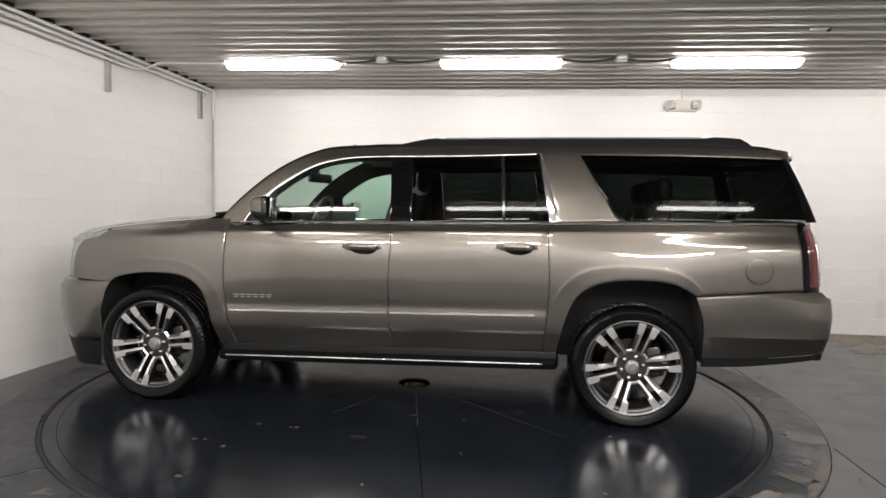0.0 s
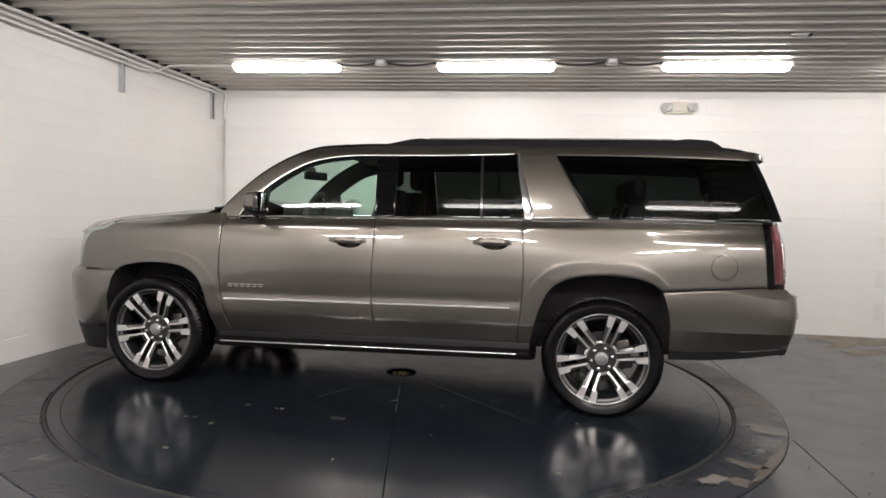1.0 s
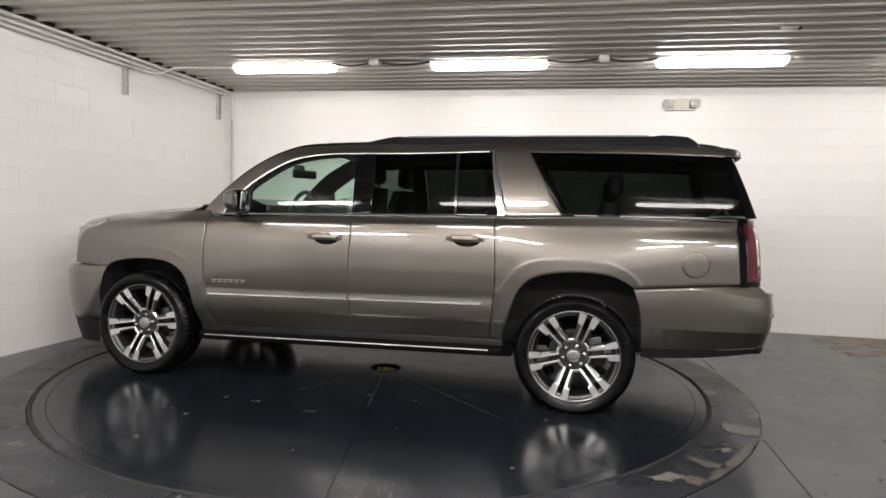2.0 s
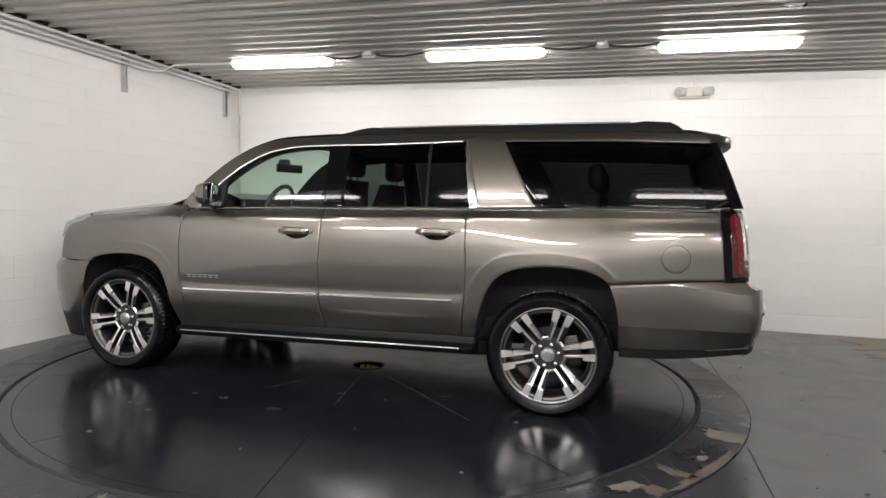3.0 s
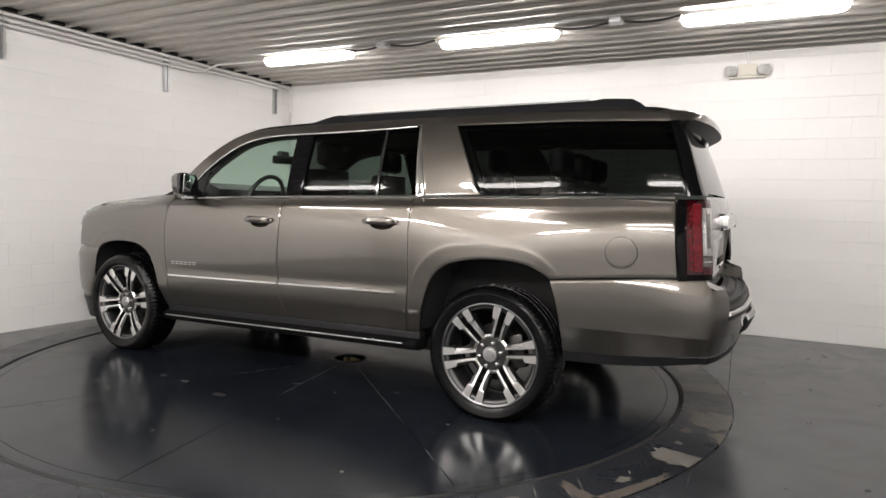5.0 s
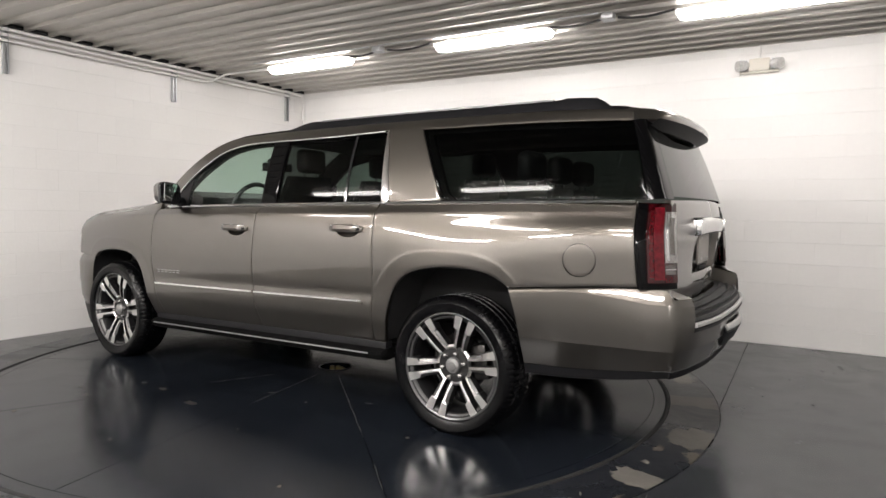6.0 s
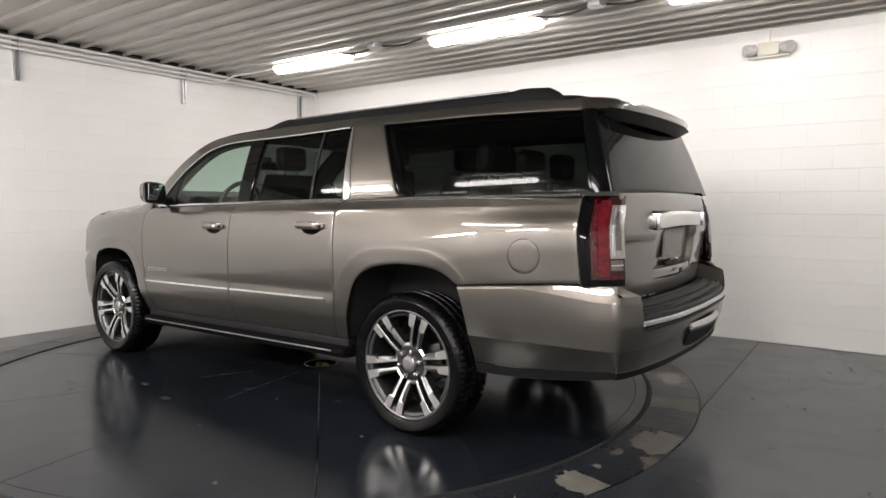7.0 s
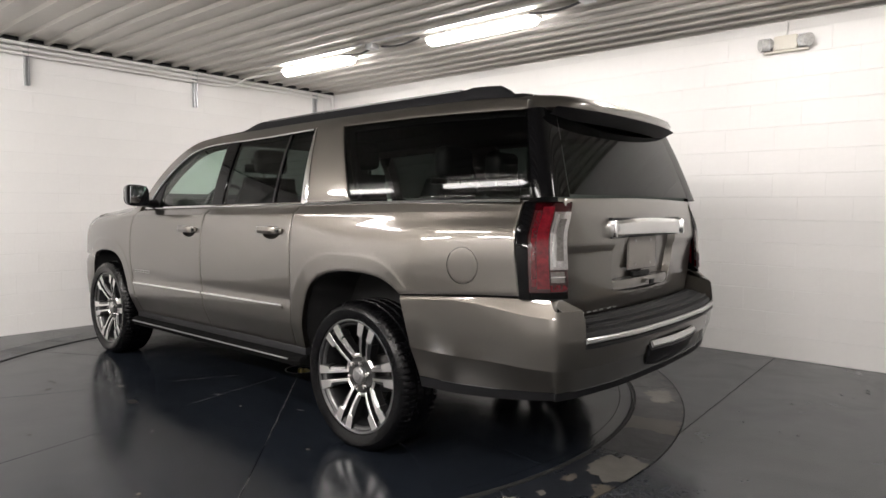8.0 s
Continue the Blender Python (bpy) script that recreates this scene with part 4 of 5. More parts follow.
    for x, ky, kz, dy in ((-0.732, 0.97, 0.96, 0.0), (-0.740, 1.0, 1.0, 0.0), (-0.762, 1.01, 1.01, 0.0), (-0.765, 0.99, 0.99, 0.0), (-0.80, 0.97, 0.96, -0.002), (-0.835, 0.88, 0.84, -0.006), (-0.858, 0.70, 0.64, -0.010), (-0.868, 0.36, 0.32, -0.012)):
        ring = []
        for k in range(24):
            a = 2 * math.pi * (k + 0.5) / 24
            ca, sa = math.cos(a), math.sin(a)
            ey_, ez_ = math.copysign(abs(ca) ** 0.5, ca), math.copysign(abs(sa) ** 0.5, sa)
            ring.append(bm.verts.new((x - 0.010 * ez_ * 0.5, s * (1.080 + dy + 0.086 * ky * ey_), 1.364 + 0.082 * kz * ez_ + 0.006 * ey_)))
        rows.append(ring)
    for i, (a, b) in enumerate(zip(rows, rows[1:])):
        for k in range(24):
            f = bm.faces.new((a[k], b[k], b[(k + 1) % 24], a[(k + 1) % 24]))
            f.material_index = 2 if i < 3 else (1 if sum(v.co.z for v in f.verts) / 4 < 1.350 else 0)
    bm.faces.new(rows[0]).material_index = 2
    bm.faces.new(rows[-1]).material_index = 0
    bmesh.ops.recalc_face_normals(bm, faces=bm.faces)
    mir = part("wing_mirror", bm, [PAINT, BLACK_PLASTIC, GLOSS_BLACK], suv, "body-coloured wing mirror with a black lower shell on a black arm", sharp=50)
    bm = bmesh.new()
    box(bm, -0.004, 0.004, -0.070, 0.070, -0.064, 0.064, 0.003)
    part("mirror_glass", bm, MIRROR, mir, "dark tinted mirror glass").matrix_basis = pose(-0.727, s * 1.08, 1.372, 0, 4, -s * 15)
    bm = bmesh.new()
    tube(bm, [(-0.86, s * 0.90, 1.300), (-0.83, s * 0.95, 1.302), (-0.80, s * 1.03, 1.310)], [0.040, 0.030, 0.026], 12)
    part("mirror_arm", bm, BLACK_PLASTIC, mir)
    sail = line([(-1.0, 1.268), (-0.80, 1.274)], [(-0.80, 1.274), (-0.80, 1.49)], [(-0.80, 1.49), (-0.88, 1.415), (-1.0, 1.268)])
    part("mirror_sail", panel(sail, lambda x, z: off(x, z, -0.006, cabin_w), inw, gap=0.001), BLACK_PLASTIC, mir)
    # wheel arch liners
    for xc, ol in ((-1.63, ARCH_F + ARCH_FB[1:]), (1.61, ARCH_RB[::-1] + ARCH_R[1:])):
        bm = bmesh.new()
        pts = line(ol, step=0.05) + [Vector(ol[-1])]
        grid(bm, lambda k, d: (xc + (pts[k].x - xc) * (1 + 0.03 * (d > 0)), s * (side_w(pts[k].x, pts[k].y) - 0.004 - d), pts[k].y + (0.012 if d > 0 else 0)), list(range(len(pts))), (0.0, 0.018, 0.12, 0.38))
        part("wheel_liner", bm, LINER, suv, "black wheel arch liner")
    # running board
    bm = bmesh.new()
    prof = [(0.90, 0.395), (0.965, 0.392), (0.992, 0.380), (0.998, 0.362), (0.985, 0.335), (0.95, 0.322), (0.88, 0.330)]
    rows = [[bm.verts.new((x, s * (y - e), z + RAKE * 0.9 * x + 0.003)) for y, z in prof] for x, e in [(-1.165, 0.06), (-1.15, 0.02), (-1.10, 0.0)] + [(x, 0.0) for x in span(-1.0, 1.05, 8)] + [(1.12, 0.0), (1.155, 0.02), (1.165, 0.05)]]
    for a, b in zip(rows, rows[1:]):
        for k in range(len(prof) - 1):
            bm.faces.new((a[k], b[k], b[k + 1], a[k + 1]))
    bm.faces.new(rows[0])
    bm.faces.new(rows[-1])
    bmesh.ops.recalc_face_normals(bm, faces=bm.faces)
    board = part("running_board", bm, BOARD_BLACK, suv, "black running board with a bright strip")
    bm = bmesh.new()
    ribbon(bm, [(x, s * 0.997, 0.372 + RAKE * 0.9 * x) for x in span(-1.09, 1.07, 20)], (0, s * 0.9, 0.3), 0.008, 0.005)
    part("board_strip", bm, BOARD_STRIP, board)
    part("sill", boxed(-1.14, 1.16, *sorted((s * 0.86, s * 0.935)), 0.34, 0.46, 0.01), BLACK_PLASTIC, suv)
    # roof rail
    bm = bmesh.new()
    rows = []
    zr = curve((-0.06, 0.10, 0.20, 0.30, 0.36, 2.10, 2.13, 2.17, 2.34, 2.43), (0.0, 0.022, 0.040, 0.050, 0.044, 0.050, 0.052, 0.060, 0.056, 0.0))
    for x in [-0.06, 0.0, 0.05, 0.1, 0.15, 0.2, 0.25, 0.3, 0.33, 0.36] + span(0.5, 2.0, 8) + [2.10, 2.13, 2.17, 2.25, 2.34, 2.385, 2.43]:
        zz, b_ = roof_z(x, 0.62), 0.625 - 0.02 * smooth(0.2, -0.06, x)
        h = zr(x)
        rows.append([bm.verts.new((x, s * (b_ + dy), zz + dz)) for dy, dz in ((-0.030, -0.02), (-0.022, h * 0.9), (-0.010, h), (0.012, h), (0.024, h * 0.75), (0.040, -0.035))])
    for a, b in zip(rows, rows[1:]):
        for k in range(5):
            bm.faces.new((a[k], b[k], b[k + 1], a[k + 1]))
    bm.faces.new(rows[0])
    bm.faces.new(rows[-1])
    bmesh.ops.recalc_face_normals(bm, faces=bm.faces)
    rail = part("roof_rail", bm, RAIL_GREY, suv, "dark grey roof rail with a silver bar", sharp=40)
    bm = bmesh.new()
    ribbon(bm, [(x, s * 0.629, roof_z(x, 0.62) + zr(x) + 0.001) for x in span(0.36, 2.09, 20)], (0, 0, 1), 0.030, 0.006)
    part("rail_bar", bm, RAIL_BAR, rail)
    # tail light
    tail_edge = curve([z for _, z in TAIL_FRONT[::-1]], [x for x, _ in TAIL_FRONT[::-1]])
    plan = [(2.648, -0.004), (2.70, 0.010), (2.742, 0.040), (2.787, 0.080), (2.815, 0.118), (2.830, 0.158)]
    tz = (0.904, 0.93, 1.0, 1.1, 1.2, 1.29, 1.322)

    def lamp_at(i, z, d=0.0):
        fx, iy = plan[i]
        if i == 0:
            x = tail_edge(z) + 0.004
            return (x, s * (side_w(x, z) - 0.003 + d), z)
        k = (z - 0.918) / 0.41
        x = fx - 0.012 - 0.024 * k - 0.02 * k * k * (i / 5)
        y = side_w(2.64, z) - iy - 0.010 * k
        return (x + d * (i / 5), s * (y + d * (1 - i / 5)), z)

    bm = bmesh.new()
    grid(bm, lambda i, z: lamp_at(i, z), range(6), tz, flip=s < 0)
    bmesh.ops.recalc_face_normals(bm, faces=bm.faces)
    lamp = part("tail_light", bm, PILLAR_BLACK, suv, "wrap-round red and clear tail light", sharp=50)

    def strip(name, i0, i1, z0, z1, mat, d):
        bm = bmesh.new()
        us = span(i0, i1, 8)

        def at(u, z):
            i = min(4, int(u))
            a, b = Vector(lamp_at(i, z, d)), Vector(lamp_at(i + 1, z, d))
            return a.lerp(b, u - i)
        rows = grid(bm, at, us, span(z0, z1, 8), flip=s < 0)
        ed = [e for e in bm.edges if e.is_boundary]
        r = bmesh.ops.extrude_edge_only(bm, edges=ed)
        bmesh.ops.translate(bm, verts=[v for v in r["geom"] if isinstance(v, bmesh.types.BMVert)], vec=(-0.012, -s * 0.008, 0))
        bmesh.ops.recalc_face_normals(bm, faces=bm.faces)
        return part(name, bm, mat, lamp, sharp=50)

    strip("red_lens", 1.50, 4.95, 0.935, 1.316, RED_LENS, 0.004)
    strip("light_bar", 1.72, 2.10, 0.960, 1.285, MID_RED, 0.007)
    strip("light_bar", 2.15, 2.98, 0.950, 1.300, LIGHT_RED, 0.008)
    strip("light_bar", 3.05, 4.75, 0.938, 0.966, MID_RED, 0.007)
    strip("clear_lens", 3.10, 4.95, 1.032, 1.278, CLEAR_LENS, 0.008)
    strip("lens_core", 3.72, 4.45, 1.070, 1.248, LENS_GREY, 0.0095)
    strip("lens_tube", 3.36, 3.58, 1.045, 1.268, BRIGHT, 0.0115)
    strip("reverse_lamp", 3.10, 4.50, 0.976, 1.024, LENS_GREY, 0.009)
    strip("lamp_divider", 3.10, 4.50, 0.998, 1.003, BRIGHT, 0.0105)
    # headlight
    lens_top = curve((0.66, 0.80, 0.88, 0.94, 1.0), (1.095, 1.115, 1.135, 1.160, 1.178))
    bm = bmesh.new()
    grid(bm, lambda u, k: nose(u * s, 0.842 + k * (lens_top(u) - 0.842), 0.0), span(0.66, 1.0, 24), span(0, 1, 12), flip=s > 0)
    bmesh.ops.recalc_face_normals(bm, faces=bm.faces)
    headlights[s] = part("headlight", bm, HEAD_LENS, suv, "clear wrap-round headlight")


def zb(x):
    """Height of the belt line."""
    return 1.281 + 0.0215 * x - 0.0022 * max(0, x) ** 2


roof_edge = curve((-0.5, -0.2, 0.02, 1.0, 2.0, 2.42, 2.56), (1.776, 1.806, 1.814, 1.826, 1.822, 1.808, 1.785))


def roof_z(x, y):
    e = roof_edge(x) + 0.002
    w = cabin_w(x, e)
    return e + 0.050 * (1 - (min(abs(y), w) / w) ** 2.6) * smooth(-0.75, 0.3, x)


# plan of the nose: u from -1 to 1 across, by height
nose_x = curve((0.0, 0.3, 0.55, 0.75, 0.87, 0.94, 1.0), (-2.64, -2.615, -2.545, -2.43, -2.31, -2.19, -2.05))
nose_y = curve((0.0, 0.3, 0.55, 0.75, 0.87, 0.94, 1.0), (0.0, 0.31, 0.57, 0.765, 0.862, 0.898, 0.918))


def nose(u, z, d):
    a = abs(u)
    lean = -0.13 * max(0.0, (z - 0.84) / 0.31) ** 2 * (1 - a ** 2) if z > 0.84 else 0
    x = nose_x(a) - lean - d * (1 - a ** 4)
    y = nose_y(a) + d * a ** 2 * 0.6
    fit_w = side_w(x, z)
    return (x, math.copysign(min(y, fit_w - 0.006) if a > 0.85 and d == 0 else y, u), z)


for s in (-1, 1):
    side_parts(s)

# roof
bm = bmesh.new()
grid(bm, lambda x, t: (x, t * cabin_w(x, roof_edge(x) + 0.002), roof_z(x, t * cabin_w(x, roof_edge(x) + 0.002))), span(-0.50, 2.452, 50), [math.sin(math.pi / 2 * k / 16) for k in range(-16, 17)])
part("roof", bm, PAINT, suv)
bm = bmesh.new()
grid(bm, lambda x, t: (x, t * 0.70, 1.765 + 0.02 * (1 - t * t)), span(-0.45, 2.4, 8), span(-1, 1, 6), flip=True)
part("headliner", bm, HEADLINER, suv)


# windshield and bonnet
a_edge = curve((0.0, 0.15, 0.45, 0.7, 0.9, 1.0), (-1.155, -1.06, -0.88, -0.71, -0.56, -0.48))
a_top = curve((0.0, 0.15, 0.45, 0.7, 0.9, 1.0), (1.31, 1.42, 1.58, 1.69, 1.755, 1.778))


def shield(t, v):
    x, z = a_edge(v), a_top(v)
    b = 1 - t * t
    return (x - (0.24 - 0.14 * v) * b, t * (cabin_w(x, z) - 0.004), z + 0.018 * b * v)


bm = bmesh.new()
grid(bm, shield, span(-1, 1, 24), span(0, 1, 16))
bmesh.ops.recalc_face_normals(bm, faces=bm.faces)
part("windshield", bm, SHIELD_GLASS, suv, "clear laminated windshield").visible_shadow = False
bm = bmesh.new()
ribbon(bm, [shield(1.0, v) for v in span(0, 1, 20)], (-0.3, -0.95, 0), 0.03, 0.006)
part("windshield_moulding", bm, BLACK_PLASTIC, suv)


nose_plan = curve((0.0, 0.31, 0.57, 0.765, 0.862), (-2.64, -2.615, -2.545, -2.43, -2.31))


def bonnet(u, v):
    """u across, v from the nose to the cowl."""
    a = abs(u)
    xf = nose_plan(a * 0.835) + 0.05
    xr = -1.20 - 0.20 * (1 - a * a)
    x = xf + (xr - xf) * v
    e = hood_edge(x) + 0.014 * smooth(-1.9, -2.2, x) - 0.07 * smooth(0.13, 0.0, v) ** 1.5 * (1 - 0.45 * a)
    low = 0.032 * smooth(-2.0, -2.17, x)
    w = side_w(max(x, -2.2), hood_edge(max(x, -2.2)) - low) - 0.004
    e -= low * a ** 6
    z = e + 0.048 * (1 - a ** 2.2) + 0.010 * smooth(0.45, 0.6, a) * smooth(0.95, 0.8, a)
    return (x, u * w, z)


bm = bmesh.new()
grid(bm, bonnet, span(-1, 1, 40), [0, 0.01, 0.03, 0.06, 0.1] + span(0.16, 1, 18))
bmesh.ops.recalc_face_normals(bm, faces=bm.faces)
part("bonnet", bm, PAINT, suv)
wing_low = curve((-2.34, -2.266, -2.232, -2.20, -2.095, -2.067, -2.04), (0.96, 1.026, 1.092, 1.117, 1.140, 1.164, 1.178))
for s in (-1, 1):
    bm = bmesh.new()
    vs_ = [k / 60 for k in range(61) if bonnet(1, k / 60)[0] < -2.03]

    def wing(v, k):
        x, y, z = bonnet(s, v)
        y2, z2 = s * (side_w(x, wing_low(x)) - 0.004), wing_low(x)
        q = math.sin(math.pi * k) * 0.006
        return (x, y + (y2 - y) * k + s * q, z - 0.002 + (z2 - z + 0.002) * k + q)
    grid(bm, wing, vs_, span(0, 1, 4), flip=s > 0)
    bmesh.ops.recalc_face_normals(bm, faces=bm.faces)
    part("lens_wing", bm, HEAD_LENS, headlights[s])
bm = bmesh.new()
grid(bm, lambda u, v: (-1.20 - 0.20 * (1 - u * u) + 0.09 * v - 0.03, u * 0.86, 1.285 + 0.045 * (1 - u * u) + 0.012 * v), span(-1, 1, 16), span(0, 1, 3))
bmesh.ops.recalc_face_normals(bm, faces=bm.faces)
cowl = part("cowl", bm, BLACK_PLASTIC, suv)
for y0 in (-0.62, 0.05):
    bm = bmesh.new()
    tube(bm, [(-1.30 - 0.1 * (1 - (y0 / 0.86) ** 2), y0, 1.318), (-1.29, y0 + 0.2, 1.338), (-1.27, y0 + 0.55, 1.335)], 0.010, 8)
    part("wiper", bm, BLACK_PLASTIC, suv)

# front bumper and grille
arch_ahead = curve((0.32, 0.40, 0.60, 0.732, 0.824, 0.84), (-2.085, -2.083, -2.070, -2.034, -1.978, -1.968))


def front_bar(u, k):
    x, y, z = nose(u, levels[k][0], levels[k][1] + 0.0001)
    a = abs(u)
    if a > 0.94:
        t = (a - 0.94) / 0.06
        x = x * (1 - t) + t * arch_ahead(z)
        y = math.copysign(abs(y) * (1 - t) + t * (side_w(x, z, False) - 0.001), u)
    return (x, y, z)


bm = bmesh.new()
levels = [(0.834, 0.0), (0.815, 0.045), (0.76, 0.078), (0.62, 0.078), (0.46, 0.055), (0.36, 0.0), (0.325, -0.05)]
grid(bm, front_bar, span(-1, 1, 80), range(7))
bmesh.ops.recalc_face_normals(bm, faces=bm.faces)
bumper = part("front_bumper", bm, PAINT, suv)
bm = bmesh.new()
grid(bm, lambda u, k: nose(u * (1 - 0.012 * k), (0.385, 0.30, 0.20, 0.195)[k], (0.02, -0.01, -0.05, -0.14)[k]), span(-1, 1, 50), range(4))
bmesh.ops.recalc_face_normals(bm, faces=bm.faces)
part("air_dam", bm, BLACK_PLASTIC, bumper)
bm = bmesh.new()
grid(bm, lambda u, z: nose(u, z, 0.0), span(-0.655, 0.655, 24), span(0.84, 1.15, 8))
bmesh.ops.recalc_face_normals(bm, faces=bm.faces)
part("grille", bm, SATIN, suv, "bright front grille")

# rear bumper
rb_a = (0.0, 0.3, 0.55, 0.60, 0.66, 0.69, 0.70, 0.71, 0.74, 0.80, 0.90, 1.0)
rb_x = curve(rb_a, (2.975, 2.960, 2.912, 2.897, 2.866, 2.845, 2.834, 2.819, 2.768, 2.66, 2.36, 2.02))
rb_y = curve(rb_a, (0.0, 0.40, 0.72, 0.775, 0.849, 0.884, 0.895, 0.904, 0.919, 0.940, 0.964, 0.975))


arch_back = curve((0.38, 0.40, 0.62, 0.76, 0.866, 0.9), (2.080, 2.079, 2.068, 2.045, 2.007, 1.995))
bar_low = curve((2.08, 2.29, 2.56, 2.69, 2.80, 2.98), (0.392, 0.398, 0.420, 0.440, 0.456, 0.470))
bar_top = curve((2.004, 2.4, 2.664, 2.8), (0.861, 0.894, 0.907, 0.907))


def rear_bar(u, z, d):
    """A point of the bumper at a place across, a height and a distance out."""
    a = abs(u)
    m = smooth(0.66, 0.73, a)
    if z < 0.605:
        d *= 0.6 + 0.4 * m
    x, y = rb_x(a) + d * (1 - m), rb_y(a) + d * m
    if a > 0.9:
        x = 2.36 + (arch_back(z) - 2.36) * (a - 0.9) / 0.1
    if a > 0.76:
        t = smooth(0.76, 0.88, a)
        ys = side_w(x, max(z, 0.63), False) + 0.002 + 0.009 * smooth(1.98, 2.3, x) + d
        y = y * (1 - t) + t * ys
    return (x, math.copysign(y, u), z)


def rear_level(u, k):
    """Section of the bumper from its top ledge, k = 0, to its lower edge."""
    a = abs(u)
    x = rb_x(a)
    r = smooth(0.70, 0.73, a)
    top = bar_top(min(x, 2.8))
    f = smooth(2.32, 2.78, x)
    z2 = 0.836 * (1 - r) + r * (top - 0.007 - 0.056 * f)
    if k < 4:
        z, d = ((0.900 * (1 - r) + r * top, -0.12 * (1 - r) - r * (0.012 + 0.09 * f)),
                (0.861 * (1 - r) + r * (top - 0.003), -0.010 * (1 - r) - r * (0.004 + 0.028 * f)),
                (z2, -0.001), (z2 - 0.010, 0.003))[k]
    else:
        z, d = ((0.76, 0.010), (0.702, 0.008), (0.64, 0.002), (0.611, -0.002), (0.605, -0.005), (0.52, -0.046), (0.487, -0.060), (0.484, -0.059), (0.440, -0.075), (0.427, -0.125))[k - 4]
    if z < 0.605:
        z = 0.605 - (0.605 - z) * (0.605 - bar_low(x)) / 0.178
    return rear_bar(u, z, d)


us_r = sorted(set([round(x, 4) for x in span(-1, 1, 80) + span(0.9, 1, 14) + span(-1, -0.9, 14)] + [x * sg for x in (0.60, 0.66, 0.67, 0.68, 0.685, 0.69, 0.695, 0.70, 0.705, 0.71, 0.715, 0.72, 0.725, 0.73, 0.74, 0.76, 0.78) for sg in (-1, 1)]))
bm = bmesh.new()
grid(bm, rear_level, us_r, range(11))
for f in [f for f in bm.faces if abs(f.calc_center_median().y) < 0.774 and f.calc_center_median().z > 0.71]:
    bm.faces.remove(f)
bmesh.ops.recalc_face_normals(bm, faces=bm.faces)
rbump = part("rear_bumper", bm, PAINT, suv, "body-coloured rear bumper with a black step pad", sharp=14)
bm = bmesh.new()
grid(bm, lambda u, k: rear_level(u, k), us_r, (11, 12, 13))
bmesh.ops.recalc_face_normals(bm, faces=bm.faces)
part("lower_valance", bm, BLACK_PLASTIC, rbump, "black plastic valance under the bumper")
bm = bmesh.new()
grid(bm, lambda u, k: rear_bar(u, (0.80, 0.792, 0.786, 0.778, 0.772, 0.762, 0.745)[k], (-0.16, -0.10, -0.09, -0.055, -0.045, -0.012, -0.002)[k]), span(-0.60, 0.60, 40), range(7))
bmesh.ops.recalc_face_normals(bm, faces=bm.faces)
part("step_pad", bm, BLACK_PLASTIC, rbump, "ribbed black step pad")
for d in (-0.13, -0.075, -0.03):
    bm = bmesh.new()
    ribbon(bm, [rear_bar(u, 0.788 + 0.1 * (-d - 0.075), d) for u in span(-0.55, 0.55, 24)], (0, 0, 1), 0.012, 0.006)
    part("step_rib", bm, BLACK_PLASTIC, rbump)
bm = bmesh.new()
ribbon(bm, [rear_bar(u, 0.731, 0.008) for u in span(-0.597, 0.597, 48)], (1, 0, 0.1), 0.024, 0.010)
part("bumper_strip", bm, SATIN, rbump, "bright chrome bumper strip")
bm = bmesh.new()
ribbon(bm, [rear_bar(u, 0.707, 0.006) for u in span(-0.60, 0.60, 48)], (1, 0, 0.1), 0.022, 0.008)
part("strip_base", bm, BLACK_PLASTIC, rbump)
for sg in (-1, 1):
    bm = bmesh.new()
    grid(bm, lambda z, k: rear_bar(sg * 0.603, z + 0.048 * k * (z > 0.8), (0.0, -0.19)[k]), span(0.69, 0.852, 3), (0, 1))
    bmesh.ops.recalc_face_normals(bm, faces=bm.faces)
    part("bumper_return", bm, PAINT, rbump)
bm = bmesh.new()
grid(bm, lambda y, k: (2.998 - 0.03 * (abs(y) / 0.3) ** 2 - (-0.002, -0.014, 0.015, 0.05, 0.10)[k], y * (1, 0.97, 0.93, 0.85, 0.8)[k], (0.648, 0.625, 0.56, 0.525, 0.515)[k]), span(-0.29, 0.29, 16), range(5))
ed = [e for e in bm.edges if e.is_boundary]
r_ = bmesh.ops.extrude_edge_only(bm, edges=ed)
bmesh.ops.translate(bm, verts=[v for v in r_["geom"] if isinstance(v, bmesh.types.BMVert)], vec=(-0.05, 0, 0))
bmesh.ops.recalc_face_normals(bm, faces=bm.faces)
part("hitch_cover", bm, BLACK_PLASTIC, rbump, "dark grey hitch cover")
bm = bmesh.new()
ribbon(bm, [(3.004 - 0.03 * (y / 0.3) ** 2, y, 0.652) for y in span(-0.27, 0.27, 16)], (0.9, 0, 0.45), 0.034, 0.008)
part("hitch_trim", bm, SATIN, rbump, "silver upper edge of the hitch cover")


# tailgate, rear glass, spoiler
def gate(y, z):
    return (2.838 - 0.045 * (y / 0.73) ** 2 - 0.032 * max(0.0, (z - 1.12) / 0.23) ** 1.8 - 0.026 * max(0.0, (1.098 - z) / 0.3) - 0.012 * max(0.0, (0.95 - z) / 0.2) ** 2 - 0.012 * smooth(1.122, 1.098, z), y, z)


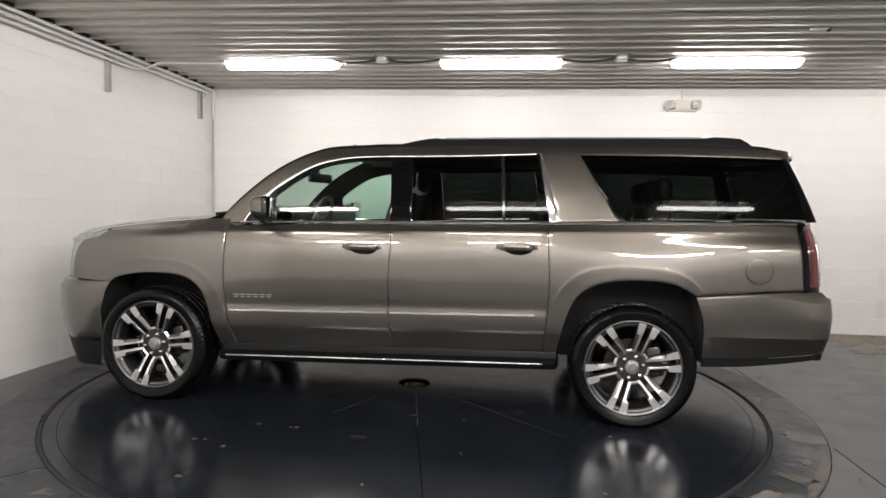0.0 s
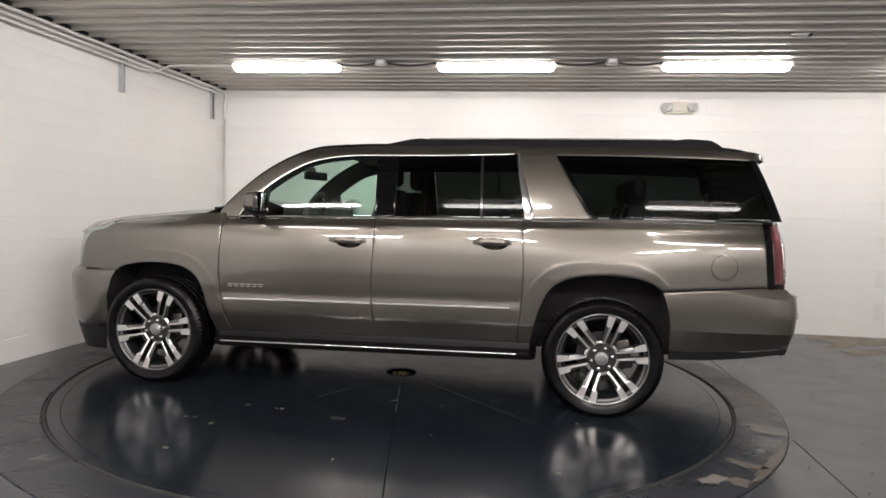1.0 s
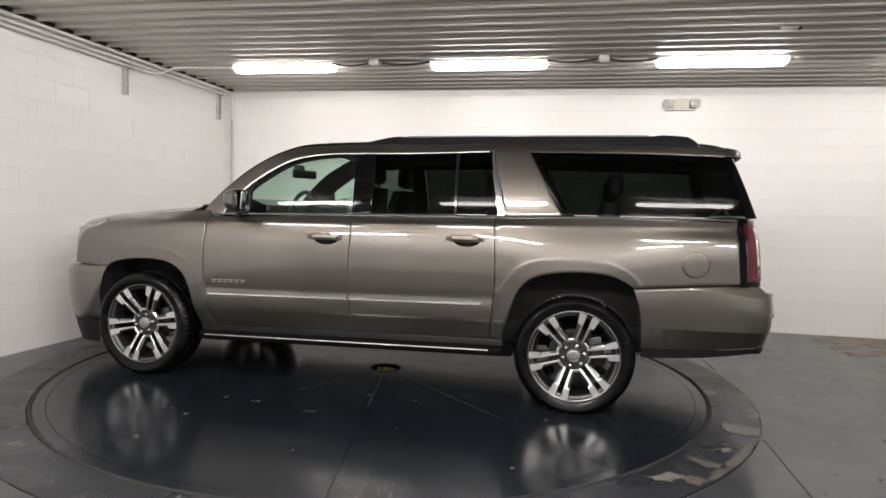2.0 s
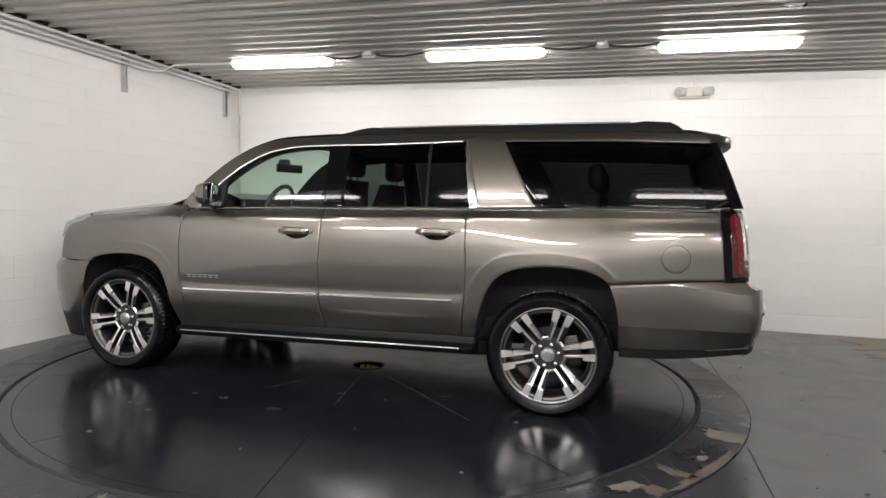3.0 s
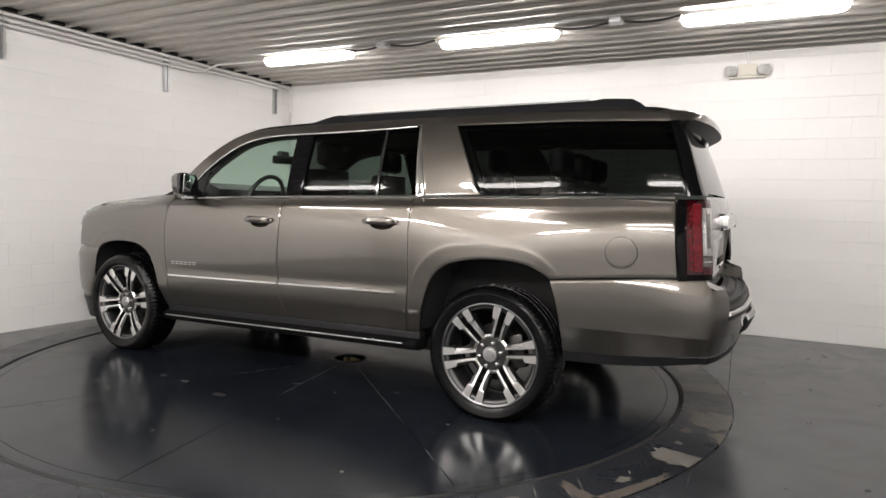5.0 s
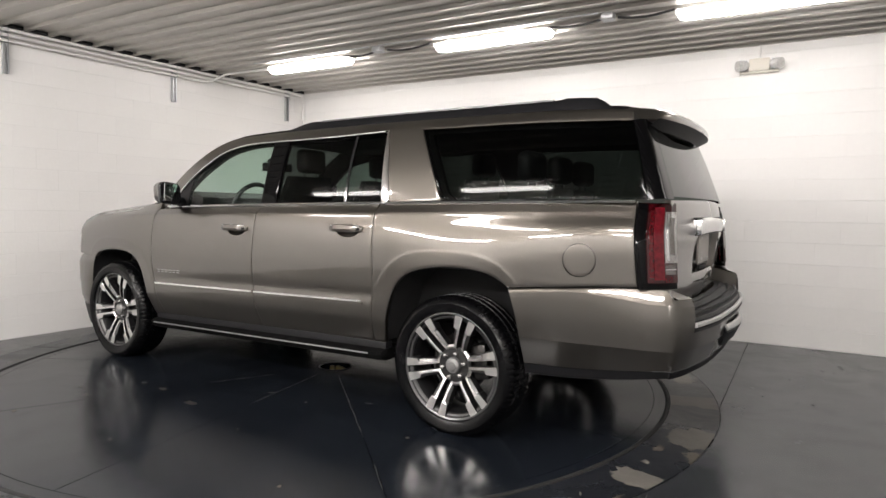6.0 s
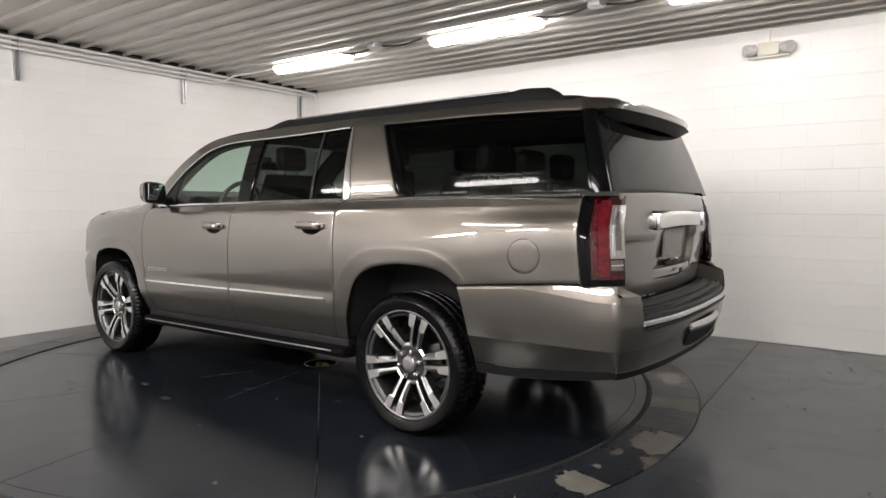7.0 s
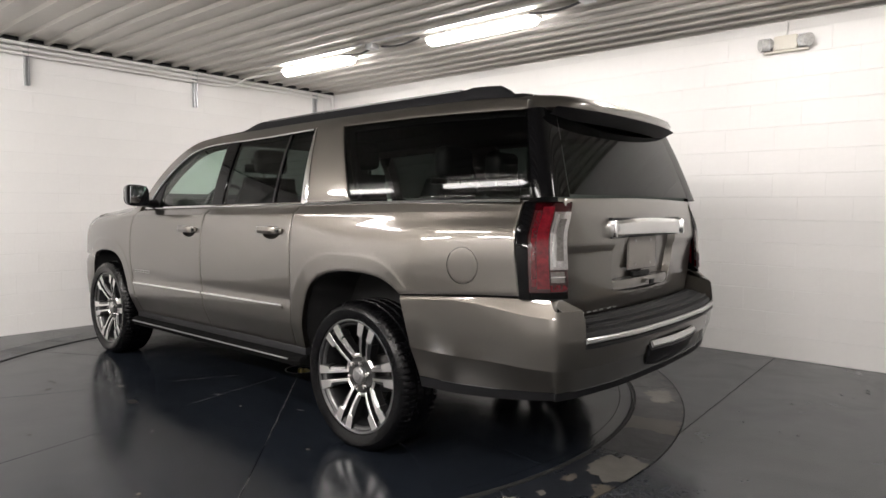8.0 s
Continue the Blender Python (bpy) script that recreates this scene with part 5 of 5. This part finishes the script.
recess = line([(-0.365, 1.165), (0.365, 1.165)], [(0.365, 1.165), (0.36, 1.0), (0.325, 0.892)], [(0.325, 0.892), (0.0, 0.878), (-0.325, 0.892)], [(-0.325, 0.892), (-0.36, 1.0), (-0.365, 1.165)])
gp = line([(-0.755, 0.795), (0.0, 0.785), (0.755, 0.795)], [(0.760, 0.795), (0.752, 1.1), (0.735, 1.338)], [(0.735, 1.338), (0.0, 1.348), (-0.735, 1.338)], [(-0.735, 1.338), (-0.752, 1.1), (-0.760, 0.795)])
tg = part("tailgate", panel(gp, gate, (-1, 0, 0), holes=[recess], step=0.022), PAINT, suv, "body-coloured tailgate with a plate recess")
bm = bmesh.new()
rw = [Vector(gate(p.x, p.y)) for p in recess]
ro = [bm.verts.new(v) for v in rw]
rm = [bm.verts.new((v.x - 0.035, v.y * 0.95, 1.03 + (v.z - 1.03) * 0.93)) for v in rw]
n_ = len(ro)
for k in range(n_):
    bm.faces.new((ro[k], ro[(k + 1) % n_], rm[(k + 1) % n_], rm[k]))
bm.faces.new(rm)
bmesh.ops.recalc_face_normals(bm, faces=bm.faces)
part("plate_recess", bm, PAINT, tg)
part("plate_panel", boxed(2.788, 2.803, -0.16, 0.16, 0.985, 1.155, 0.004), PLATE, tg, "bare grey plate panel with screws")
for y, z in ((-0.09, 1.13), (0.09, 1.13), (-0.09, 1.01), (0.09, 1.01)):
    bm = bmesh.new()
    tube(bm, [(2.800, y, z), (2.807, y, z)], 0.007, 10)
    part("plate_screw", bm, SATIN, tg)
part("handle_slot", boxed(2.782, 2.8, -0.10, 0.10, 0.945, 0.97, 0.004), BLACK_GAP, tg)
bm = bmesh.new()
grid(bm, lambda y, k: (gate(y, 0.9)[0] - (0.032, 0.004, 0.0, 0.004, 0.03)[k], y * (0.9, 1, 1, 0.98, 0.95)[k], (0.948, 0.94, 0.92, 0.892, 0.885)[k]), span(-0.325, 0.325, 12), range(5))
bmesh.ops.recalc_face_normals(bm, faces=bm.faces)
part("gate_pull", bm, PAINT, tg)
part("gate_lock", boxed(2.826, 2.834, 0.03, 0.085, 0.898, 0.925, 0.003), BLACK_PLASTIC, tg)
bm = bmesh.new()
grid(bm, lambda y, k: (gate(y, 1.2)[0] + (0.0, 0.022, 0.034, 0.034, 0.026, 0.0)[k] * (1 - 0.25 * (abs(y) / 0.415) ** 8), y * (1.0, 0.995, 0.98, 0.97, 0.97, 0.97)[k], (1.250, 1.245, 1.232, 1.182, 1.168, 1.162)[k] - 0.012 * (y / 0.4) ** 2), span(-0.415, 0.415, 24), range(6))
bmesh.ops.recalc_face_normals(bm, faces=bm.faces)
bar = part("chrome_bar", bm, CHROME, tg, "wide chrome bar across the tailgate")
part("bar_end", boxed(2.80, 2.858, -0.418, -0.404, 1.158, 1.238, 0.005), CHROME, bar)
part("bar_end", boxed(2.80, 2.858, 0.404, 0.418, 1.158, 1.238, 0.005), CHROME, bar)
# black plate standing in for the shaded gap between bar and tailgate
part("bar_gap_shade", boxed(2.79, 2.832, -0.410, 0.410, 1.152, 1.250, 0.004), BLACK_PLASTIC, bar)
for k in range(3):
    b2 = bmesh.new()
    y = -0.115 + 0.08 * k
    box(b2, 2.858, 2.866, y, y + 0.062, 1.185, 1.223, 0.003)
    part("emblem_bar", b2, EMBLEM_RED, bar, smooth=False)
for k in range(7):
    y = -0.64 + 0.052 * k + (0.02 if k > 4 else 0)
    b2 = bmesh.new()
    xg = gate(y + 0.017, 0.83)[0]
    box(b2, xg, xg + 0.004, y, y + 0.036, 0.808, 0.815, 0.0012)
    box(b2, xg, xg + 0.004, y + 0.004, y + 0.032, 0.789, 0.796, 0.0012)
    part("badge_bar", b2, BADGE, tg, smooth=False)
g_x = curve((0.0, 0.3, 0.66, 1.0), (2.691, 2.657, 2.617, 2.570))
g_z = curve((0.0, 0.3, 0.66, 1.0), (1.336, 1.46, 1.60, 1.742))


def back_glass(u, v):
    x, z = g_x(v), g_z(v)
    y = cabin_w(x, z) - 0.004
    b = 0.26 * (1 - u * u) + 0.74 * (1 - abs(u) ** 60)
    return (x - 0.010 + (0.108 - 0.032 * v) * b, u * y, z + 0.008 * b)


bm = bmesh.new()
grid(bm, back_glass, span(-0.795, 0.795, 36), span(0.03, 1, 14))
bmesh.ops.recalc_face_normals(bm, faces=bm.faces)
part("rear_screen", bm, REAR_GLASS, tg, "dark tinted rear window").visible_shadow = False
for sg in (-1, 1):
    bm = bmesh.new()
    grid(bm, lambda u, v: back_glass(sg * u, v), [0.80, 0.84, 0.88, 0.91, 0.935, 0.95, 0.96, 0.967, 0.974, 0.98, 0.985, 0.989, 0.993, 0.997, 1.0], span(0.0, 1, 14))
    bmesh.ops.recalc_face_normals(bm, faces=bm.faces)
    part("rear_pillar", bm, PILLAR_BLACK, suv, "gloss black rear pillar")
bm = bmesh.new()


def spoiler(u, k):
    """u across, k along the section: roof joint, top, tip, underside."""
    a = abs(u)
    w = cabin_w(2.46, 1.79) * 0.992
    tip = 2.755 - 0.06 * a ** 2 - 0.11 * a ** 8
    z0 = roof_z(2.455, u * w)
    f, z = ((0.0, z0), (0.3, z0 - 0.002), (0.6, 0.55 * z0 + 0.45 * 1.812), (0.88, 1.808), (0.97, 1.796), (1.0, 1.775), (0.985, 1.752), (0.9, 1.740), (0.5, 1.738), (0.05, 1.752))[k]
    pull = 0.03 * smooth(0.6, 1.0, f) * a ** 6
    return (2.457 + (tip - 2.457) * f, u * (w + 0.012 - pull - 0.75 * max(0.0, z - 1.752) * a ** 4), z)


grid(bm, spoiler, span(-1, 1, 48), range(10))
for sg in (-1, 1):
    bm.faces.new([bm.verts.new(spoiler(sg, k)) for k in range(10)])
bmesh.ops.remove_doubles(bm, verts=bm.verts, dist=0.0005)
bmesh.ops.recalc_face_normals(bm, faces=bm.faces)
sp = part("spoiler", bm, PAINT, suv, "body-coloured roof spoiler", sharp=45)
bm = bmesh.new()
grid(bm, lambda u, k: (2.655 - 0.05 * k + 0.075 * (1 - abs(u) ** 2.5), u * (0.66 - 0.02 * k), 1.737 - 0.03 * k), span(-1, 1, 20), (-0.5, 0, 0.6, 1.0))
bmesh.ops.recalc_face_normals(bm, faces=bm.faces)
part("spoiler_underside", bm, BLACK_PLASTIC, sp)
bm = bmesh.new()
fin_z = roof_z(-0.40, 0.30) - 0.006
rows = [[bm.verts.new((-0.40 + dx, -0.30 + dy * w, fin_z + z)) for dx, dy in ((a, 0.0), (a + 0.3 * (b - a), 1.0), (b - 0.012, 0.7), (b, 0.0), (b - 0.012, -0.7), (a + 0.3 * (b - a), -1.0))]
        for a, b, z, w in ((-0.115, 0.075, 0.0, 0.034), (-0.090, 0.060, 0.014, 0.022), (-0.050, 0.046, 0.045, 0.013), (-0.006, 0.040, 0.068, 0.007), (0.016, 0.036, 0.075, 0.004))]
for a, b in zip(rows, rows[1:]):
    for k in range(6):
        bm.faces.new((a[k], b[k], b[(k + 1) % 6], a[(k + 1) % 6]))
bm.faces.new(rows[-1])
bmesh.ops.recalc_face_normals(bm, faces=bm.faces)
part("antenna_fin", bm, CAP, suv, "small grey antenna fin", sharp=50)

# underbody and cabin tub
for nm, bx in (("chassis", (-2.3, 2.62, -0.60, 0.60, 0.36, 0.62, 0.05)), ("floor_tub", (-1.06, 1.06, -0.90, 0.90, 0.42, 1.18, 0.03)),
               ("tail_tub", (2.12, 2.68, -0.84, 0.84, 0.50, 1.20, 0.05)), ("boot_tub", (1.0, 2.2, -0.62, 0.62, 0.55, 1.19, 0.03)),
               ("boot_deck", (1.0, 2.2, -0.88, 0.88, 0.98, 1.19, 0.03)), ("engine_bay", (-2.2, -1.0, -0.60, 0.60, 0.5, 1.10, 0.05)),
               ("engine_deck", (-2.2, -1.0, -0.84, 0.84, 0.93, 1.10, 0.03)), ("frame", (-1.15, 1.2, -0.58, 0.58, 0.255, 0.37, 0.03)), ("front_subframe", (-2.05, -1.2, -0.52, 0.52, 0.24, 0.40, 0.04)), ("spare_wheel_well", (2.12, 2.62, -0.36, 0.36, 0.36, 0.52, 0.06)), ("bumper_core", (2.55, 2.84, -0.55, 0.55, 0.53, 0.70, 0.03))):
    part(nm, boxed(*bx[:6], bevel=bx[6]), LINER, suv)
bm = bmesh.new()
tube(bm, [(1.644, -0.7, 0.387), (1.644, 0.7, 0.387)], 0.05, 12)
bmesh.ops.create_uvsphere(bm, u_segments=16, v_segments=10, radius=0.14, matrix=pose(1.651, 0, 0.39))
part("rear_axle", bm, LINER, suv)
# cabin fittings
bm = bmesh.new()
grid(bm, lambda u, k: ((-1.34, -1.1, -0.80, -0.68, -0.66)[k], u * 0.84, (1.27, 1.355, 1.385, 1.34, 1.1)[k]), span(-1, 1, 12), range(5))
bmesh.ops.recalc_face_normals(bm, faces=bm.faces)
part("dashboard", bm, LEATHER, suv)
bm = bmesh.new()
ring = [Vector((-0.61 + 0.065 * math.sin(a), -0.42 + 0.19 * math.cos(a), 1.275 + 0.178 * math.sin(a))) for a in span(0, 2 * math.pi, 32)]
tube(bm, ring, 0.018, 8, caps=False)
box(bm, -0.65, -0.60, -0.50, -0.34, 1.225, 1.305, 0.012)
tube(bm, [(-0.615, -0.60, 1.27), (-0.615, -0.24, 1.27)], 0.013, 6)
tube(bm, [(-0.615, -0.42, 1.26), (-0.78, -0.42, 1.22)], 0.03, 8)
part("steering_wheel", bm, LEATHER, suv, "black leather steering wheel")
bm = bmesh.new()
box(bm, -0.016, 0.016, -0.135, 0.135, -0.037, 0.037, 0.012)
bmesh.ops.transform(bm, matrix=pose(-0.75, -0.01, 1.62, 0, 0, -22), verts=bm.verts)
box(bm, -0.84, -0.77, -0.05, 0.05, 1.61, 1.70, 0.015)
tube(bm, [(-0.76, 0, 1.65), (-0.80, 0, 1.69)], 0.014, 6)
part("rear_view_mirror", bm, BLACK_PLASTIC, suv)


def seat(x, y, w=0.27, lean=0.10, top=1.50):
    bm = bmesh.new()
    rows = []
    for t in span(0, 1, 8):
        z = 0.98 + (top - 0.98) * t
        ww = w * (1 - 0.22 * smooth(0.6, 1, t))
        th = 0.085 * (1 - 0.35 * t)
        cx = x + lean * t
        rows.append([bm.verts.new((cx + a * th, y + b * ww, z)) for a, b in ((-1, -0.9), (-1.05, -0.5), (-0.8, 0), (-1.05, 0.5), (-1, 0.9), (0.2, 1), (1, 0.8), (1, -0.8), (0.2, -1))])
    for a, b in zip(rows, rows[1:]):
        for k in range(9):
            bm.faces.new((a[k], b[k], b[(k + 1) % 9], a[(k + 1) % 9]))
    bm.faces.new(rows[-1])
    box(bm, x - 0.5, x + 0.05, y - w, y + w, 0.9, 1.02, 0.05)
    bmesh.ops.recalc_face_normals(bm, faces=bm.faces)
    st = part("seat", bm, LEATHER, suv, "dark leather seat", sharp=60)
    bm = bmesh.new()
    hx = x + lean + 0.005
    box(bm, hx - 0.05, hx + 0.055, y - 0.13, y + 0.13, top + 0.03, top + 0.21, 0.045, 3)
    for d in (-0.06, 0.06):
        tube(bm, [(hx, y + d, top - 0.02), (hx, y + d, top + 0.06)], 0.007, 6)
    part("headrest", bm, LEATHER, st, sharp=60)


for y in (-0.43, 0.43):
    seat(-0.05, y)
    seat(0.98, y, 0.26)
for y in (-0.45, 0.0, 0.45):
    seat(1.80, y, 0.21, 0.08, 1.42)


# ---- wheels ----
def lathe(bm, prof, n, at=0.0, flip=False, wave=None):
    rows = grid(bm, lambda k, j: ((prof[j][0] + (wave(k, j) if wave else 0)) * math.cos(2 * math.pi * k / n + at), prof[j][1], (prof[j][0] + (wave(k, j) if wave else 0)) * math.sin(2 * math.pi * k / n + at)), range(n), range(len(prof)), wrap=True, flip=flip)
    return rows


def wheel(x, s, spin, out=0.978, up=0.393):
    """Wheel with its outer face toward s * y; its own axis is y."""
    base = Matrix.Translation((x, s * out, up)) @ pose(0, 0, 0, 0, 0, 0 if s < 0 else 180) @ pose(0, 0, 0, 0, spin, 0)
    bm = bmesh.new()
    lathe(bm, [(0.272, 0.235), (0.285, 0.22), (0.262, 0.19), (0.250, 0.10), (0.262, 0.04), (0.280, 0.018), (0.297, 0.001), (0.305, -0.002), (0.308, 0.006)], 72)
    bmesh.ops.recalc_face_normals(bm, faces=bm.faces)
    rim = part("wheel", bm, POCKET, suv, "large alloy wheel with six pairs of machined spokes and a low tyre")
    rim.matrix_basis = base
    bm = bmesh.new()
    lathe(bm, [(0.270, 0.022), (0.276, 0.014), (0.290, 0.010), (0.293, 0.006), (0.297, -0.0015), (0.303, -0.0045), (0.3075, -0.0035), (0.309, 0.004)], 96)
    bmesh.ops.recalc_face_normals(bm, faces=bm.faces)
    part("rim_flange", bm, SLOPE, rim)
    bm = bmesh.new()
    tread = [(0.304, 0.004), (0.312, -0.010), (0.338, -0.020), (0.362, -0.020), (0.378, -0.010), (0.392, 0.004), (0.400, 0.018),
             (0.403, 0.034), (0.4035, 0.058), (0.394, 0.061), (0.394, 0.069), (0.4045, 0.072), (0.405, 0.112), (0.394, 0.115), (0.394, 0.124), (0.405, 0.127),
             (0.4045, 0.168), (0.394, 0.171), (0.394, 0.179), (0.4035, 0.182), (0.402, 0.214), (0.394, 0.228), (0.38, 0.240), (0.335, 0.252), (0.296, 0.230)]

    def sipe(k, j):
        if j in (5, 6, 7, 8) or j in (19, 20, 21):
            return -0.005 if k % 5 == 0 else 0.0
        if j in (11, 12, 15, 16):
            return -0.004 if (k + j) % 6 == 0 else 0.0
        return 0.0
    lathe(bm, tread, 360, wave=sipe)
    back = base.inverted()
    for v in bm.verts:
        p = base @ v.co
        sag = smooth(0.13, 0.0, p.z)
        if v.co.y < 0.02:
            p.y += s * 0.010 * sag * smooth(0.30, 0.37, math.hypot(v.co.x, v.co.z))
        p.z = max(p.z, 0.001)
        v.co = back @ p
    bmesh.ops.recalc_face_normals(bm, faces=bm.faces)
    part("tyre", bm, RUBBER, rim, "low-profile black tyre with tread grooves", sharp=28)
    bm = bmesh.new()
    lathe(bm, [(0.038, 0.042), (0.096, 0.042), (0.108, 0.052), (0.106, 0.09), (0.03, 0.095)], 48)
    bmesh.ops.recalc_face_normals(bm, faces=bm.faces)
    part("hub", bm, HUB, rim)
    bm = bmesh.new()
    lathe(bm, [(0.0005, 0.0150), (0.025, 0.0160), (0.028, 0.0190), (0.040, 0.0215), (0.045, 0.026), (0.047, 0.045)], 32)
    bmesh.ops.recalc_face_normals(bm, faces=bm.faces)
    part("centre_cap", bm, CAP, rim, "silver centre cap", sharp=18)
    # six pairs of spokes: a bright face, a grey slope to the open side, a dark wall to the slot between the two
    for k in range(6):
        a = 60 * k
        rot = pose(0, 0, 0, 0, -a, 0)
        for sd in (-1, 1):
            bm = bmesh.new()
            # radius, slot edge, face inner and outer edge, foot of the slope, height of the face
            stops = [(0.090, 0.0165, 0.019, 0.0330, 0.0385, 0.046), (0.102, 0.0165, 0.019, 0.0325, 0.0410, 0.035), (0.125, 0.0168, 0.019, 0.0310, 0.0450, 0.027), (0.165, 0.0172, 0.0195, 0.0320, 0.0490, 0.0150),
                     (0.212, 0.0178, 0.020, 0.0345, 0.0530, 0.0065), (0.220, 0.0180, 0.0195, 0.0555, 0.0600, 0.0020), (0.255, 0.0188, 0.020, 0.0625, 0.0650, -0.0002), (0.295, 0.0195, 0.0208, 0.0690, 0.0715, -0.0018)]
            rows = [[bm.verts.new(p) for p in ((q, y + 0.055, sd * e0), (q, y + 0.0015, sd * e0), (q, y, sd * e1), (q, y, sd * e2), (q, y + (0.010 if q < 0.216 else 0.004), sd * e3), (q, y + 0.055, sd * (e3 + 0.003)))]
                    for q, e0, e1, e2, e3, y in stops]
            for p, q in zip(rows, rows[1:]):
                for j in range(5):
                    bm.faces.new((p[j], q[j], q[j + 1], p[j + 1])).material_index = (2, 0, 0, 1, 2)[j]
            bm.faces.new(rows[-1]).material_index = 2
            bmesh.ops.recalc_face_normals(bm, faces=bm.faces)
            part("spoke", bm, [ALLOY, SLOPE, POCKET], rim, sharp=20).matrix_basis = rot
        # the web that joins this pair to the next round the hub
        bm = bmesh.new()
        c30, s30 = math.cos(radians(60)), math.sin(radians(60))
        web = [((q, y, e), (q * c30 + e * s30, y, q * s30 - e * c30)) for q, y, e in ((0.090, 0.0462, 0.0330), (0.103, 0.0350, 0.0325), (0.113, 0.0440, 0.0400))]
        grid(bm, lambda i_, j_: web[j_][i_], range(2), range(3))
        bmesh.ops.recalc_face_normals(bm, faces=bm.faces)
        part("spoke_web", bm, ALLOY, rim, sharp=20).matrix_basis = rot
        bm = bmesh.new()
        tube(bm, [(0.071, 0.055, 0), (0.071, 0.024, 0), (0.071, 0.017, 0), (0.071, 0.014, 0)], [0.0135, 0.0135, 0.0115, 0.005], 8)
        ln = part("lug_nut", bm, NUT, rim, "bright lug nut")
        ln.matrix_basis = pose(0, 0, 0, 0, -a - 3, 0)
    bm = bmesh.new()
    lathe(bm, [(0.06, 0.105), (0.17, 0.105), (0.17, 0.13), (0.06, 0.13)], 48)
    bmesh.ops.recalc_face_normals(bm, faces=bm.faces)
    part("brake_disc", bm, STEEL, rim)
    bm = bmesh.new()
    box(bm, 0.10, 0.20, 0.075, 0.155, -0.10, 0.10, 0.015)
    part("brake_caliper", bm, STEEL, rim)


wheel(-1.643, -1, -9)
wheel(1.644, -1, -11, 0.972, 0.387)
wheel(-1.643, 1, 40)
wheel(1.644, 1, 5, 0.972, 0.387)


# ---- blocks of the walls, last ----
def block_mesh(top, low):
    """A block face, its bed edges rounded by the given amounts; its ends meet their neighbours almost flush."""
    bm = bmesh.new()
    w, h, d, e = 0.1999, 0.0990, 0.0040, 0.0005
    ring = []
    for x, z, bx, bz in ((-1, -1, e, low), (1, -1, e, low), (1, 1, e, top), (-1, 1, e, top)):
        ring.append([bm.verts.new(p) for p in ((x * w, 0, z * h), (x * (w - 0.3 * bx), -0.7 * d, z * (h - 0.3 * bz)), (x * (w - bx), -d, z * (h - bz)))])
    for k in range(4):
        a, b = ring[k], ring[(k + 1) % 4]
        for m in (0, 1):
            bm.faces.new((a[m], b[m], b[m + 1], a[m + 1]))
    bm.faces.new([r[2] for r in ring])
    me = bpy.data.meshes.new("block")
    bm.to_mesh(me)
    bm.free()
    me.materials.append(WALL_PAINT)
    return me


BLOCKS = [block_mesh(t, l) for t, l in ((0.003, 0.003), (0.005, 0.002), (0.002, 0.006), (0.008, 0.003), (0.003, 0.009))]
rnd = random.Random(5)


def lay(parent, base, length, courses, sunk):
    """Courses of blocks on a wall face: base turns (along, 0, up) into the room."""
    for c in range(courses):
        off = 0.2 if c % 2 else 0.0
        n = int((length + off) / 0.4)
        for i in range(n):
            x = 0.2 + 0.4 * i - off
            if x < -0.01:
                continue
            ob = new("block", rnd.choice(BLOCKS))
            ob.parent = parent
            ob.matrix_parent_inverse = parent.matrix_world.inverted()
            ob.matrix_world = base @ pose(x, sunk + rnd.uniform(-0.0004, 0.0004), 0.1 + 0.2 * c + rnd.uniform(-0.0006, 0.0006), rnd.uniform(-0.22, 0.30), rnd.uniform(-0.06, 0.06), rnd.uniform(-0.02, 0.02))


bpy.context.view_layer.update()
lay(wall_back, ROOM, 8.4, 14, 0.0002)
lay(wall_left, LEFT @ pose(0, -4.4, 0, 0, 0, 90), 4.4, 14, 0.0030)
